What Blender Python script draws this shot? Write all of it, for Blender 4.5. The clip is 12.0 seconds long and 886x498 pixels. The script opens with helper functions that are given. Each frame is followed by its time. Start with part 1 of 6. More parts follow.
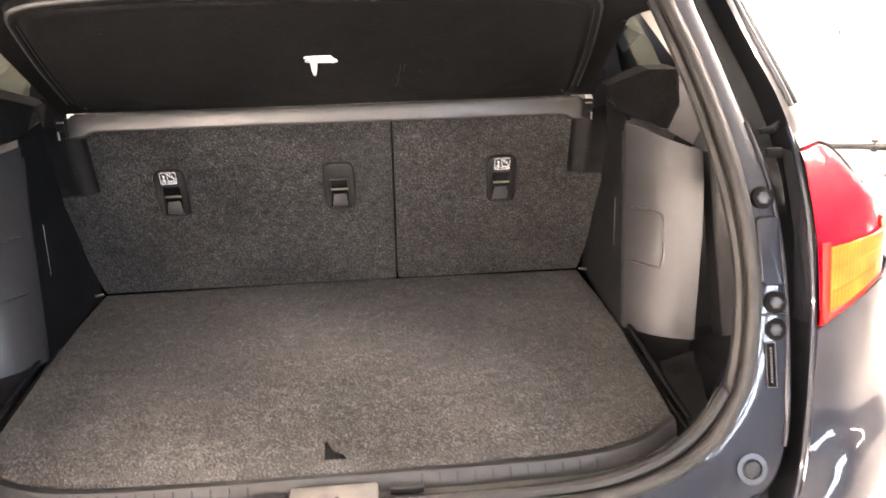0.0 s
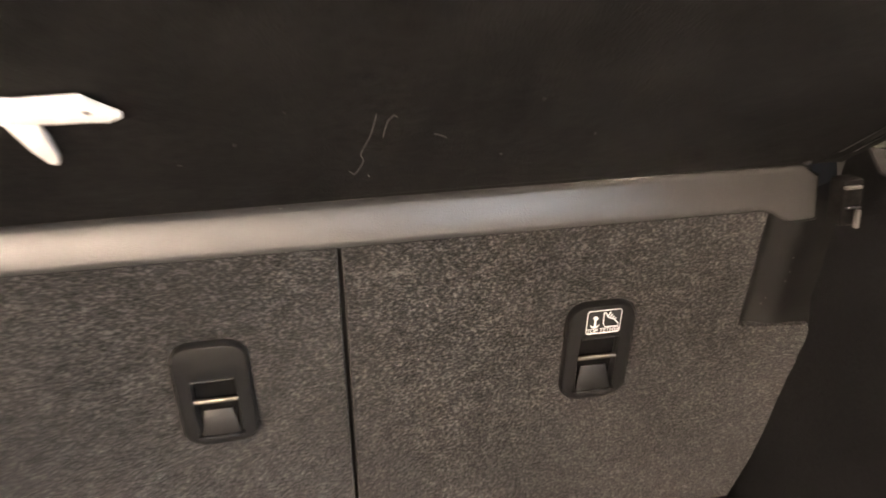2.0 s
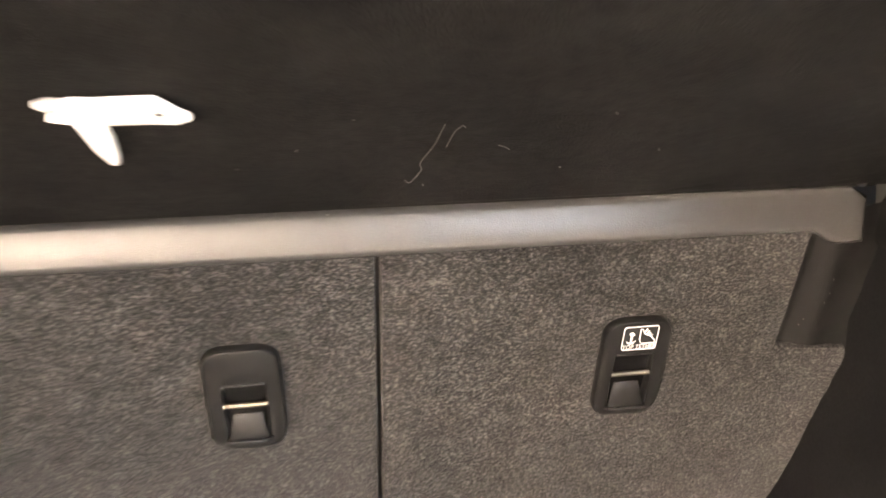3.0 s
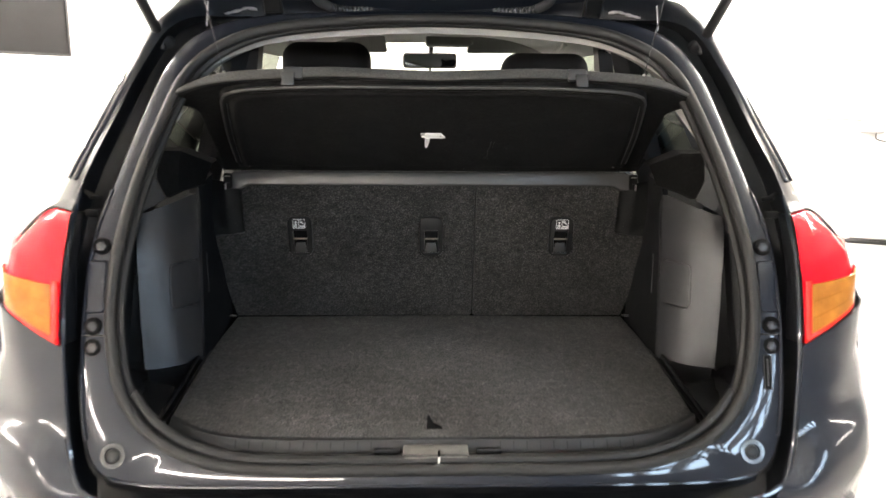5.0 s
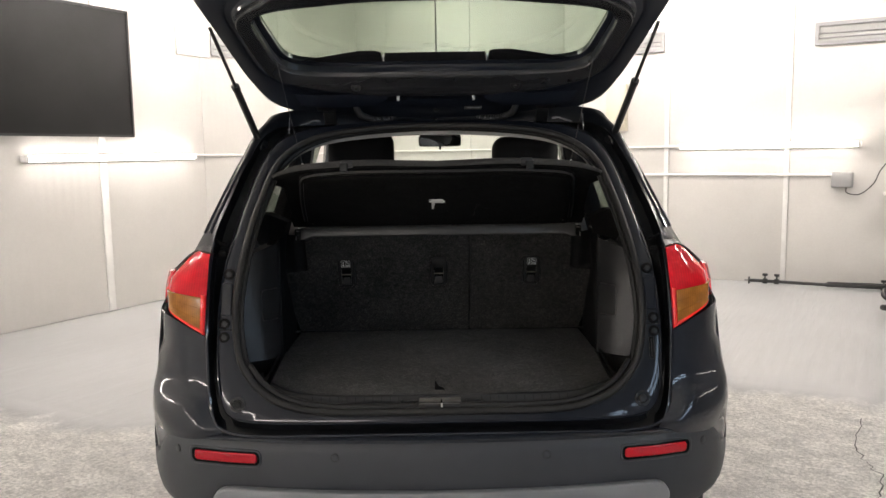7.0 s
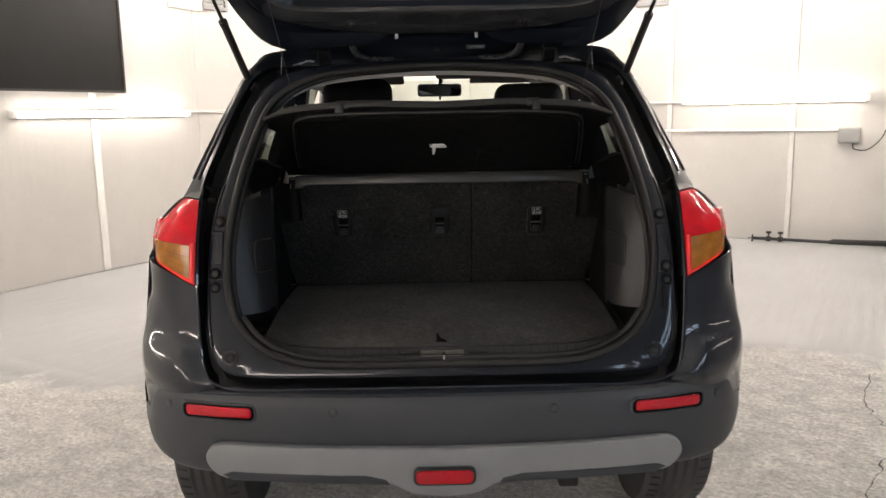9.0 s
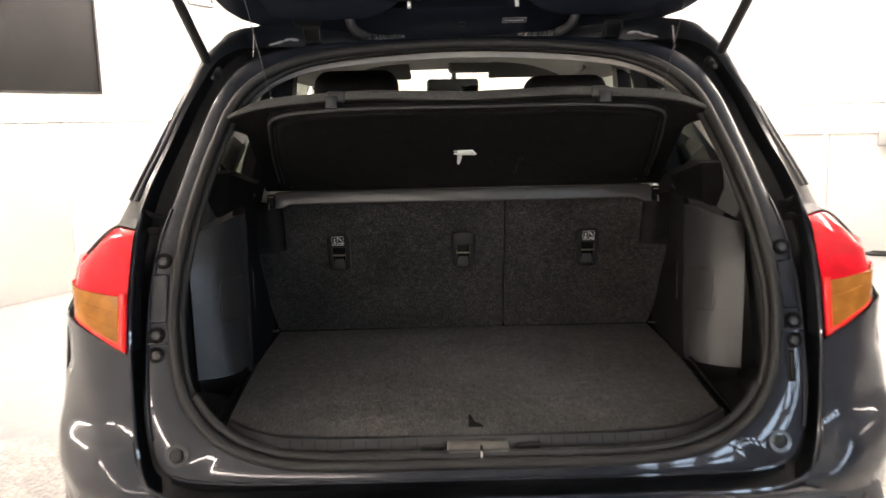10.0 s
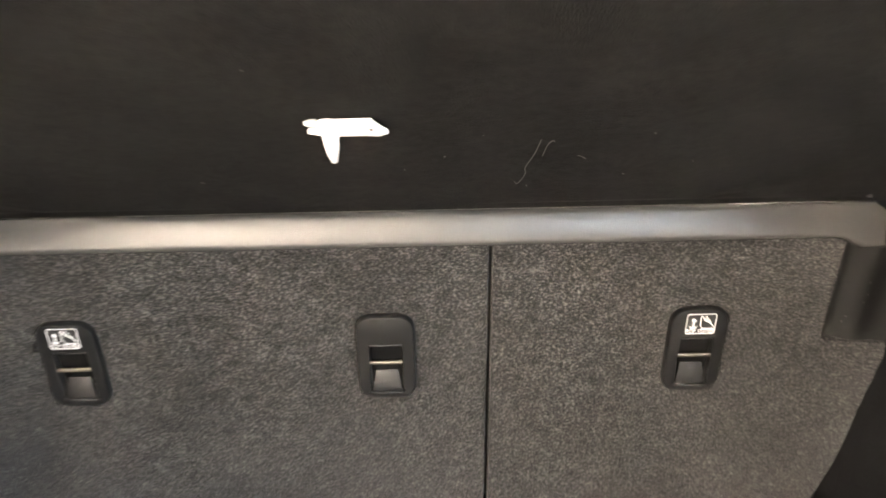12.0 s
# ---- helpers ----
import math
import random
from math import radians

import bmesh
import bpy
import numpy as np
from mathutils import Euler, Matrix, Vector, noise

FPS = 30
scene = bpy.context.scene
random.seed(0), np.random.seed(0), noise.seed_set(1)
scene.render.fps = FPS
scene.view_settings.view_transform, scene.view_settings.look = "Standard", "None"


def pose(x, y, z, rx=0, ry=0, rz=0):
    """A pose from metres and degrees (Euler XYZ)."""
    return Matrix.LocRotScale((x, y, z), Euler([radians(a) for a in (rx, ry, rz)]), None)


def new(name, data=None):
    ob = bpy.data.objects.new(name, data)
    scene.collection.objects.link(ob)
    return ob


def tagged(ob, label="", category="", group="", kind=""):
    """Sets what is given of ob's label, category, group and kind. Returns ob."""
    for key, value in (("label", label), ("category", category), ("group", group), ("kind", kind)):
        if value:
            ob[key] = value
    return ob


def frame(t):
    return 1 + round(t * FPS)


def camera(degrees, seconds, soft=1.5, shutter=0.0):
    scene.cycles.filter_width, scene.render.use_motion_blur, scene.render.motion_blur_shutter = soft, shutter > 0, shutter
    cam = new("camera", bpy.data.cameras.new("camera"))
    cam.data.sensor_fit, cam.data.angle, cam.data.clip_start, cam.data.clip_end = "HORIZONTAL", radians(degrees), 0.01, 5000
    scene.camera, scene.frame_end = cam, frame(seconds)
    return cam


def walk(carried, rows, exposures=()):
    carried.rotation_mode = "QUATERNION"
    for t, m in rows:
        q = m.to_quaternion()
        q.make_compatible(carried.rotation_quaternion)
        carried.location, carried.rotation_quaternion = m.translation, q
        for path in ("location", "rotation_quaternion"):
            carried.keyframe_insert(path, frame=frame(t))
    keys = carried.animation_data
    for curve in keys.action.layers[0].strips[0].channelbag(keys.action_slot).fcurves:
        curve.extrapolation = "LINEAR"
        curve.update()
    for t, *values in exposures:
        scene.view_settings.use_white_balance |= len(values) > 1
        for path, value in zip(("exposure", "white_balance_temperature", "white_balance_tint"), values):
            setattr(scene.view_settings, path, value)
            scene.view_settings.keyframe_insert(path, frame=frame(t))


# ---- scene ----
cam = camera(58.99, 12.0, soft=1.5, shutter=0.4)
PATH = [
    (0.0, 0.0756, -0.8481, 1.3069, 72.368, 1.501, -5.267),
    (0.5, 0.0592, -0.7495, 1.3166, 73.468, 2.347, -4.114),
    (1.0, 0.0519, -0.4804, 1.3149, 72.779, 2.147, -3.233),
    (1.5, 0.0870, -0.1812, 1.3163, 73.301, 2.194, -3.623),
    (2.0, 0.0946, 0.1028, 1.2581, 72.260, 2.121, -10.071),
    (2.5, 0.0935, 0.2320, 1.2317, 71.326, 1.317, -12.312),
    (3.0, 0.0707, 0.1162, 1.2598, 72.645, 0.491, -9.110),
    (3.5, 0.0621, -0.1783, 1.2899, 74.914, 1.060, -3.315),
    (5.5, -0.0450, -1.5571, 1.3199, 79.252, -0.492, -1.654),
    (6.0, -0.0277, -1.8150, 1.3290, 79.972, -0.204, -1.039),
    (6.5, -0.0003, -1.9895, 1.3591, 81.692, 0.128, 0.078),
    (6.7, 0.0022, -2.0385, 1.3750, 82.992, 0.650, 0.008),
    (8.3, 0.0331, -2.0645, 1.3472, 82.645, 0.746, -0.953),
    (8.5, 0.0277, -2.0639, 1.3358, 81.773, 0.725, -0.902),
    (9.0, -0.0030, -1.9465, 1.3146, 80.282, 1.014, -0.440),
    (9.5, -0.0557, -1.6695, 1.3075, 80.443, 1.663, -0.858),
    (10.0, -0.0670, -1.3382, 1.2977, 80.609, 1.251, -0.583),
    (10.5, -0.0369, -0.9535, 1.2923, 80.081, 1.950, 0.969),
    (11.0, -0.0402, -0.5934, 1.2787, 78.490, 2.545, 0.447),
    (11.5, 0.0095, -0.3170, 1.2818, 77.187, 1.752, -0.662),
    (12.0, 0.0480, -0.0740, 1.2681, 75.901, 0.977, -1.295),
]
EXPOSURES = [(0.0, 3.93, 7650, 24), (0.5, 3.93, 7750, 24), (1.0, 4.0, 7900, 20), (1.5, 4.45, 8550, 22), (2.0, 3.85, 8750, 24), (2.5, 3.9, 8550, 24), (3.0, 4.45, 8650, 23), (3.5, 5.1, 8750, 22), (5.3, 2.15, 6700, 12), (5.5, 1.95, 6700, 12), (6.0, 1.22, 6700, 12), (6.7, 0.8, 6700, 13), (8.5, 0.62, 6950, 15), (9.0, 0.76, 6950, 15), (9.5, 1.22, 6950, 15), (10.0, 1.78, 7150, 17), (10.5, 3.27, 7100, 14), (11.0, 4.58, 7700, 17), (11.5, 4.75, 7750, 15), (12.0, 4.35, 7950, 16)]
walk(cam, [(t, pose(*p)) for t, *p in PATH], EXPOSURES)

# ---- world and light ----
world = bpy.data.worlds.new("world")
scene.world = world
world.use_nodes = True
_n = world.node_tree.nodes
_sky = _n.new("ShaderNodeTexSky")
_sky.sky_type, _sky.sun_disc = "NISHITA", False
_sky.sun_elevation, _sky.sun_rotation = radians(35), radians(200)
world.node_tree.links.new(_sky.outputs[0], _n["Background"].inputs[0])
_n["Background"].inputs[1].default_value = 0.08
NEAR_LIGHT = 40.0        # strength of the tubes behind the camera
TUBE_LIGHT = 10.0        # strength of the wall tubes
CEILING_LIGHT = 98.0     # strength of the ceiling tubes
DAY_WATTS = 58.0        # daylight through the windows behind the camera

# room axes: u along the far wall, v along the side wall, turned against the car
TURN_ROOM = -29.25
ROOM = pose(0, 0, 0, 0, 0, TURN_ROOM)
U0, U1, V0, V1, CEIL = -5.0, 4.6, -5.6, 6.78, 3.3


def room(u, v, z, rx=0, ry=0, rz=0):
    return ROOM @ pose(u, v, z, rx, ry, rz)


# ---- materials ----
def material(name, color, rough=0.5, metal=0.0, coat=0.0, grain=0.0, grain_scale=200.0, stain=0.0, stain_scale=4.0, bump=0.0, bump_scale=400.0, spread=0.0, spec=0.5, rough_var=0.0):
    m = bpy.data.materials.new(name)
    m.use_nodes = True
    nt = m.node_tree
    b = nt.nodes["Principled BSDF"]
    L = nt.links.new
    b.inputs["Roughness"].default_value = rough
    b.inputs["Metallic"].default_value = metal
    b.inputs["Coat Weight"].default_value = coat
    b.inputs["Coat Roughness"].default_value = 0.04
    b.inputs["Specular IOR Level"].default_value = spec
    co = nt.nodes.new("ShaderNodeTexCoord")
    col = nt.nodes.new("ShaderNodeRGB")
    col.outputs[0].default_value = (*color, 1)
    out = col.outputs[0]

    def vary(src, scale, amount, detail):
        tex = nt.nodes.new("ShaderNodeTexNoise")
        tex.inputs["Scale"].default_value = scale
        tex.inputs["Detail"].default_value = detail
        L(co.outputs["Object"], tex.inputs["Vector"])
        ramp = nt.nodes.new("ShaderNodeMapRange")
        ramp.inputs["From Min"].default_value, ramp.inputs["From Max"].default_value = 0.3, 0.7
        ramp.inputs["To Min"].default_value, ramp.inputs["To Max"].default_value = 1 - amount, 1 + amount
        L(tex.outputs["Fac"], ramp.inputs["Value"])
        mix = nt.nodes.new("ShaderNodeVectorMath")
        mix.operation = "SCALE"
        L(src, mix.inputs[0])
        L(ramp.outputs[0], mix.inputs["Scale"])
        return mix.outputs[0], tex

    if grain:
        out, _ = vary(out, grain_scale, grain, 3)
    if stain:
        out, tex = vary(out, stain_scale, stain, 6)
        if rough_var:
            rr = nt.nodes.new("ShaderNodeMapRange")
            rr.inputs["From Min"].default_value, rr.inputs["From Max"].default_value = 0.3, 0.7
            rr.inputs["To Min"].default_value, rr.inputs["To Max"].default_value = max(rough - rough_var, 0.02), min(rough + rough_var, 1)
            L(tex.outputs["Fac"], rr.inputs["Value"])
            L(rr.outputs[0], b.inputs["Roughness"])
    if spread:
        info = nt.nodes.new("ShaderNodeObjectInfo")
        ramp = nt.nodes.new("ShaderNodeMapRange")
        ramp.inputs["To Min"].default_value, ramp.inputs["To Max"].default_value = 1 - spread, 1 + spread
        L(info.outputs["Random"], ramp.inputs["Value"])
        mix = nt.nodes.new("ShaderNodeVectorMath")
        mix.operation = "SCALE"
        L(out, mix.inputs[0])
        L(ramp.outputs[0], mix.inputs["Scale"])
        out = mix.outputs[0]
    L(out, b.inputs["Base Color"])
    if bump:
        tex = nt.nodes.new("ShaderNodeTexNoise")
        tex.inputs["Scale"].default_value = bump_scale
        tex.inputs["Detail"].default_value = 4
        L(co.outputs["Object"], tex.inputs["Vector"])
        bp = nt.nodes.new("ShaderNodeBump")
        bp.inputs["Strength"].default_value = bump
        bp.inputs["Distance"].default_value = 0.002
        L(tex.outputs["Fac"], bp.inputs["Height"])
        L(bp.outputs[0], b.inputs["Normal"])
    return m


def glass(name, tint, gloss=0.06):
    """A thin pane: tinted clear, with a mirror that grows at grazing angles."""
    m = bpy.data.materials.new(name)
    m.use_nodes = True
    nt = m.node_tree
    nt.nodes.remove(nt.nodes["Principled BSDF"])
    tr = nt.nodes.new("ShaderNodeBsdfTransparent")
    tr.inputs[0].default_value = (*tint, 1)
    gl = nt.nodes.new("ShaderNodeBsdfGlossy")
    gl.inputs["Roughness"].default_value = 0.01
    lw = nt.nodes.new("ShaderNodeLayerWeight")
    lw.inputs[0].default_value = 0.5
    pw = nt.nodes.new("ShaderNodeMath")
    pw.operation = "POWER"
    pw.inputs[1].default_value = 4.0
    nt.links.new(lw.outputs["Facing"], pw.inputs[0])
    fr = nt.nodes.new("ShaderNodeMath")
    fr.operation = "MULTIPLY_ADD"
    fr.inputs[1].default_value, fr.inputs[2].default_value = 0.6, gloss
    nt.links.new(pw.outputs[0], fr.inputs[0])
    mx = nt.nodes.new("ShaderNodeMixShader")
    nt.links.new(fr.outputs[0], mx.inputs[0])
    nt.links.new(tr.outputs[0], mx.inputs[1])
    nt.links.new(gl.outputs[0], mx.inputs[2])
    nt.links.new(mx.outputs[0], nt.nodes["Material Output"].inputs[0])
    return m


def glowing(name, color, strength):
    m = bpy.data.materials.new(name)
    m.use_nodes = True
    b = m.node_tree.nodes["Principled BSDF"]
    b.inputs["Base Color"].default_value = (0.8, 0.8, 0.8, 1)
    b.inputs["Emission Color"].default_value = (*color, 1)
    b.inputs["Emission Strength"].default_value = strength
    return m


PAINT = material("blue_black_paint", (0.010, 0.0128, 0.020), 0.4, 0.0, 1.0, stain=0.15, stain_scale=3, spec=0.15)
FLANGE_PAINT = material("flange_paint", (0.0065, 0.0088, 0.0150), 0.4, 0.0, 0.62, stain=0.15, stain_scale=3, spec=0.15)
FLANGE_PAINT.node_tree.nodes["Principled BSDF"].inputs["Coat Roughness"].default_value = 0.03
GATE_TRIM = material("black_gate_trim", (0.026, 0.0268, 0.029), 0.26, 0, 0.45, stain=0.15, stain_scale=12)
# shade inside the sunk gutter is put into this near-black colour
GUTTER = material("shaded_gutter_paint", (0.006, 0.0063, 0.007), 0.30, 0, 0.12, stain=0.2, stain_scale=20, spec=0.2)
PILLAR_PAINT = material("satin_pillar_paint", (0.0085, 0.0100, 0.0130), 0.32, 0, 0.22, stain=0.2, stain_scale=9, spec=0.2)
GLOSS_BLACK = material("gloss_black", (0.009, 0.0095, 0.011), 0.25, 0, 0.6)
BUMPER = material("grained_black_plastic", (0.036, 0.039, 0.045), 0.46, 0, 0, grain=0.12, grain_scale=900, stain=0.08, stain_scale=5, bump=0.25, bump_scale=1100)
SILVER = material("silver_plastic", (0.25, 0.255, 0.265), 0.42, 0.25, 0.0, stain=0.06, stain_scale=6, bump=0.03, bump_scale=700)
TRIM = material("charcoal_trim_plastic", (0.027, 0.027, 0.028), 0.27, 0, 0, grain=0.08, grain_scale=700, stain=0.08, stain_scale=9, bump=0.22, bump_scale=900)
# black trim; also the painted shade of charcoal walls beside the boot
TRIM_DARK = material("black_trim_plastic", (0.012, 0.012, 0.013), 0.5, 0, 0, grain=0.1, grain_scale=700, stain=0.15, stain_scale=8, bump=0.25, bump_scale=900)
LINING = material("black_felt_lining", (0.0056, 0.0054, 0.0052), 0.95, 0, 0, grain=0.45, grain_scale=140, stain=0.3, stain_scale=22, bump=0.4, bump_scale=700, spec=0.10)
# bead paler than the felt: the light it catches is in its colour
LIT_BEAD = material("lit_felt_bead", (0.022, 0.0215, 0.021), 0.42, 0, 0, grain=0.2, grain_scale=500, bump=0.2, bump_scale=700)
HEADER_TRIM = material("grey_header_trim", (0.40, 0.385, 0.36), 0.5, 0, 0, stain=0.08, stain_scale=8, bump=0.1, bump_scale=700)
RIM_FELT = material("shelf_rim_felt", (0.052, 0.051, 0.049), 0.95, 0, 0, grain=0.3, grain_scale=400, stain=0.12, stain_scale=9, bump=0.4, bump_scale=600, spec=0.15)
SIDE_FELT = material("black_side_lining", (0.0075, 0.0075, 0.008), 0.85, 0, 0, grain=0.3, grain_scale=300, stain=0.2, stain_scale=12, bump=0.3, bump_scale=600, spec=0.12)
WIRING = material("dull_wiring_rubber", (0.050, 0.050, 0.050), 0.42, 0, 0, stain=0.15, stain_scale=30)
VISOR = material("grey_visor_cloth", (0.20, 0.195, 0.185), 0.8, 0, 0, grain=0.08, grain_scale=500, bump=0.15, bump_scale=700)
PILLAR_TRIM = material("pale_pillar_trim", (0.30, 0.29, 0.27), 0.6, 0, 0, grain=0.06, grain_scale=600, stain=0.06, stain_scale=6, bump=0.1, bump_scale=700)
RUBBER = material("black_rubber", (0.016, 0.0155, 0.015), 0.55, 0, 0, stain=0.15, stain_scale=20, bump=0.1, bump_scale=500, spec=0.35)
LATCH = material("grey_latch_plastic", (0.105, 0.10, 0.092), 0.45, 0, 0, stain=0.25, stain_scale=40, bump=0.2, bump_scale=700)
# light on the sill's upward face is put into this paler plastic
LIT_SILL = material("lit_sill_plastic", (0.060, 0.058, 0.055), 0.38, 0, 0, grain=0.1, grain_scale=700, stain=0.18, stain_scale=18, bump=0.2, bump_scale=900)
STRIP = material("shelf_strip_plastic", (0.042, 0.041, 0.040), 0.25, 0, 0, grain=0.06, grain_scale=900, stain=0.05, stain_scale=14, bump=0.15, bump_scale=900)
HEADLINER = material("grey_headlining", (0.80, 0.79, 0.75), 0.95, 0, 0, grain=0.08, grain_scale=600, bump=0.2, bump_scale=800, spec=0.2)
SEAT_CLOTH = material("black_seat_cloth", (0.012, 0.012, 0.014), 0.85, 0, 0, grain=0.2, grain_scale=500, bump=0.3, bump_scale=600)
RED_LENS = material("red_lens", (0.66, 0.007, 0.018), 0.09, 0, 0.0, stain=0.12, stain_scale=30, spec=0.35)
RED_RIM = material("bright_red_lens_edge", (0.90, 0.030, 0.020), 0.2, 0, 0.0, spec=0.35)
AMBER_LENS = material("amber_lens", (0.36, 0.135, 0.022), 0.12, 0, 0.0, stain=0.22, stain_scale=40, spec=0.35)
REFLECTOR = material("red_reflector", (0.47, 0.0035, 0.013), 0.2, 0, 0.3, grain=0.10, grain_scale=300, bump=0.08, bump_scale=250)
METAL = material("zinc_metal", (0.55, 0.53, 0.5), 0.3, 0.9)
DARK_METAL = material("dark_metal", (0.05, 0.05, 0.05), 0.35, 0.8)
BRASSY = material("passivated_steel", (0.17, 0.155, 0.128), 0.45, 0.9)
LINT = material("pale_lint", (0.075, 0.072, 0.068), 0.9)
# near-black colour gives bolt, anchor and reflector recesses their shade; black parts share it
BLACK_AND_SHADE = material("matt_black_and_recess_shade", (0.003, 0.003, 0.003), 0.8, spec=0.1)
COVER = material("black_cover_plastic", (0.012, 0.012, 0.012), 0.36, 0, 0, stain=0.1, stain_scale=20, bump=0.1, bump_scale=900, spec=0.3)
CATCH = material("catch_pocket_plastic", (0.008, 0.0078, 0.0076), 0.65, 0, 0, grain=0.15, grain_scale=700, stain=0.2, stain_scale=25, bump=0.2, bump_scale=900, spec=0.22)
RAMP = material("black_ramp_plastic", (0.009, 0.009, 0.009), 0.46, 0, 0, stain=0.15, stain_scale=60, spec=0.4)
CHROME = material("chrome", (0.8, 0.8, 0.8), 0.12, 1.0)
WHITE_PLASTIC = material("white_plastic", (0.82, 0.82, 0.80), 0.4, stain=0.08, stain_scale=60)
WHITE_PRINT = material("white_print", (0.8, 0.8, 0.8), 0.6)
WALL = material("white_wall_panel", (0.60, 0.582, 0.55), 0.38, 0, 0, grain=0.02, grain_scale=60, stain=0.05, stain_scale=1.5, bump=0.06, bump_scale=30, spread=0.025)
_wn = WALL.node_tree.nodes
_wave = _wn.new("ShaderNodeTexWave")
_wave.bands_direction = "X"
_wave.inputs["Scale"].default_value, _wave.inputs["Distortion"].default_value = 4.0, 0.4
_ribs = _wn.new("ShaderNodeBump")
_ribs.inputs["Strength"].default_value, _ribs.inputs["Distance"].default_value = 0.12, 0.003
_co = _wn.new("ShaderNodeTexCoord")
_base = _wn["Principled BSDF"].inputs["Normal"].links[0].from_socket
WALL.node_tree.links.new(_co.outputs["Object"], _wave.inputs["Vector"])
WALL.node_tree.links.new(_wave.outputs["Fac"], _ribs.inputs["Height"])
WALL.node_tree.links.new(_base, _ribs.inputs["Normal"])
WALL.node_tree.links.new(_ribs.outputs[0], _wn["Principled BSDF"].inputs["Normal"])
SEAM = material("panel_joint", (0.60, 0.585, 0.55), 0.7)
WHITE_PAINT = material("white_paint", (0.78, 0.77, 0.74), 0.5, stain=0.06, stain_scale=8)
GREY_PAINT = material("grey_wall_paint", (0.10, 0.10, 0.10), 0.6, stain=0.1, stain_scale=2)
NEAR_PAINT = material("light_grey_wall_paint", (0.50, 0.495, 0.485), 0.6, stain=0.1, stain_scale=2)
SCREEN = material("black_screen", (0.016, 0.0155, 0.0155), 0.55, stain=0.12, stain_scale=3, spec=0.15)
GREY_METAL = material("grey_metal", (0.30, 0.30, 0.30), 0.45, 0.4)
GREY_PLASTIC = material("grey_plastic", (0.35, 0.35, 0.34), 0.5)
TYRE = material("tyre_rubber", (0.060, 0.059, 0.058), 0.75, stain=0.2, stain_scale=15, bump=0.2, bump_scale=300)
BLUE = material("blue_can_paint", (0.01, 0.05, 0.35), 0.4, stain=0.15, stain_scale=20)
LABEL_BLACK = material("label_black", (0.015, 0.015, 0.015), 0.45)
TAILGATE_GLASS = glass("tinted_tailgate_glass", (0.24, 0.29, 0.24))
SIDE_GLASS = glass("tinted_side_glass", (0.13, 0.155, 0.13))
QUARTER_GLASS = glass("dark_quarter_glass", (0.030, 0.034, 0.030))
CLEAR_GLASS = glass("windscreen_glass", (0.80, 0.86, 0.80))
TUBE = glowing("lit_tube", (1.0, 0.96, 0.915), TUBE_LIGHT)
CEILING_TUBE = glowing("lit_ceiling_tube", (1.0, 0.96, 0.915), CEILING_LIGHT)
NEAR_TUBE = glowing("lit_near_tube", (1.0, 0.96, 0.915), NEAR_LIGHT)
MIRROR = material("mirror_glass", (0.6, 0.65, 0.7), 0.03, 1.0)


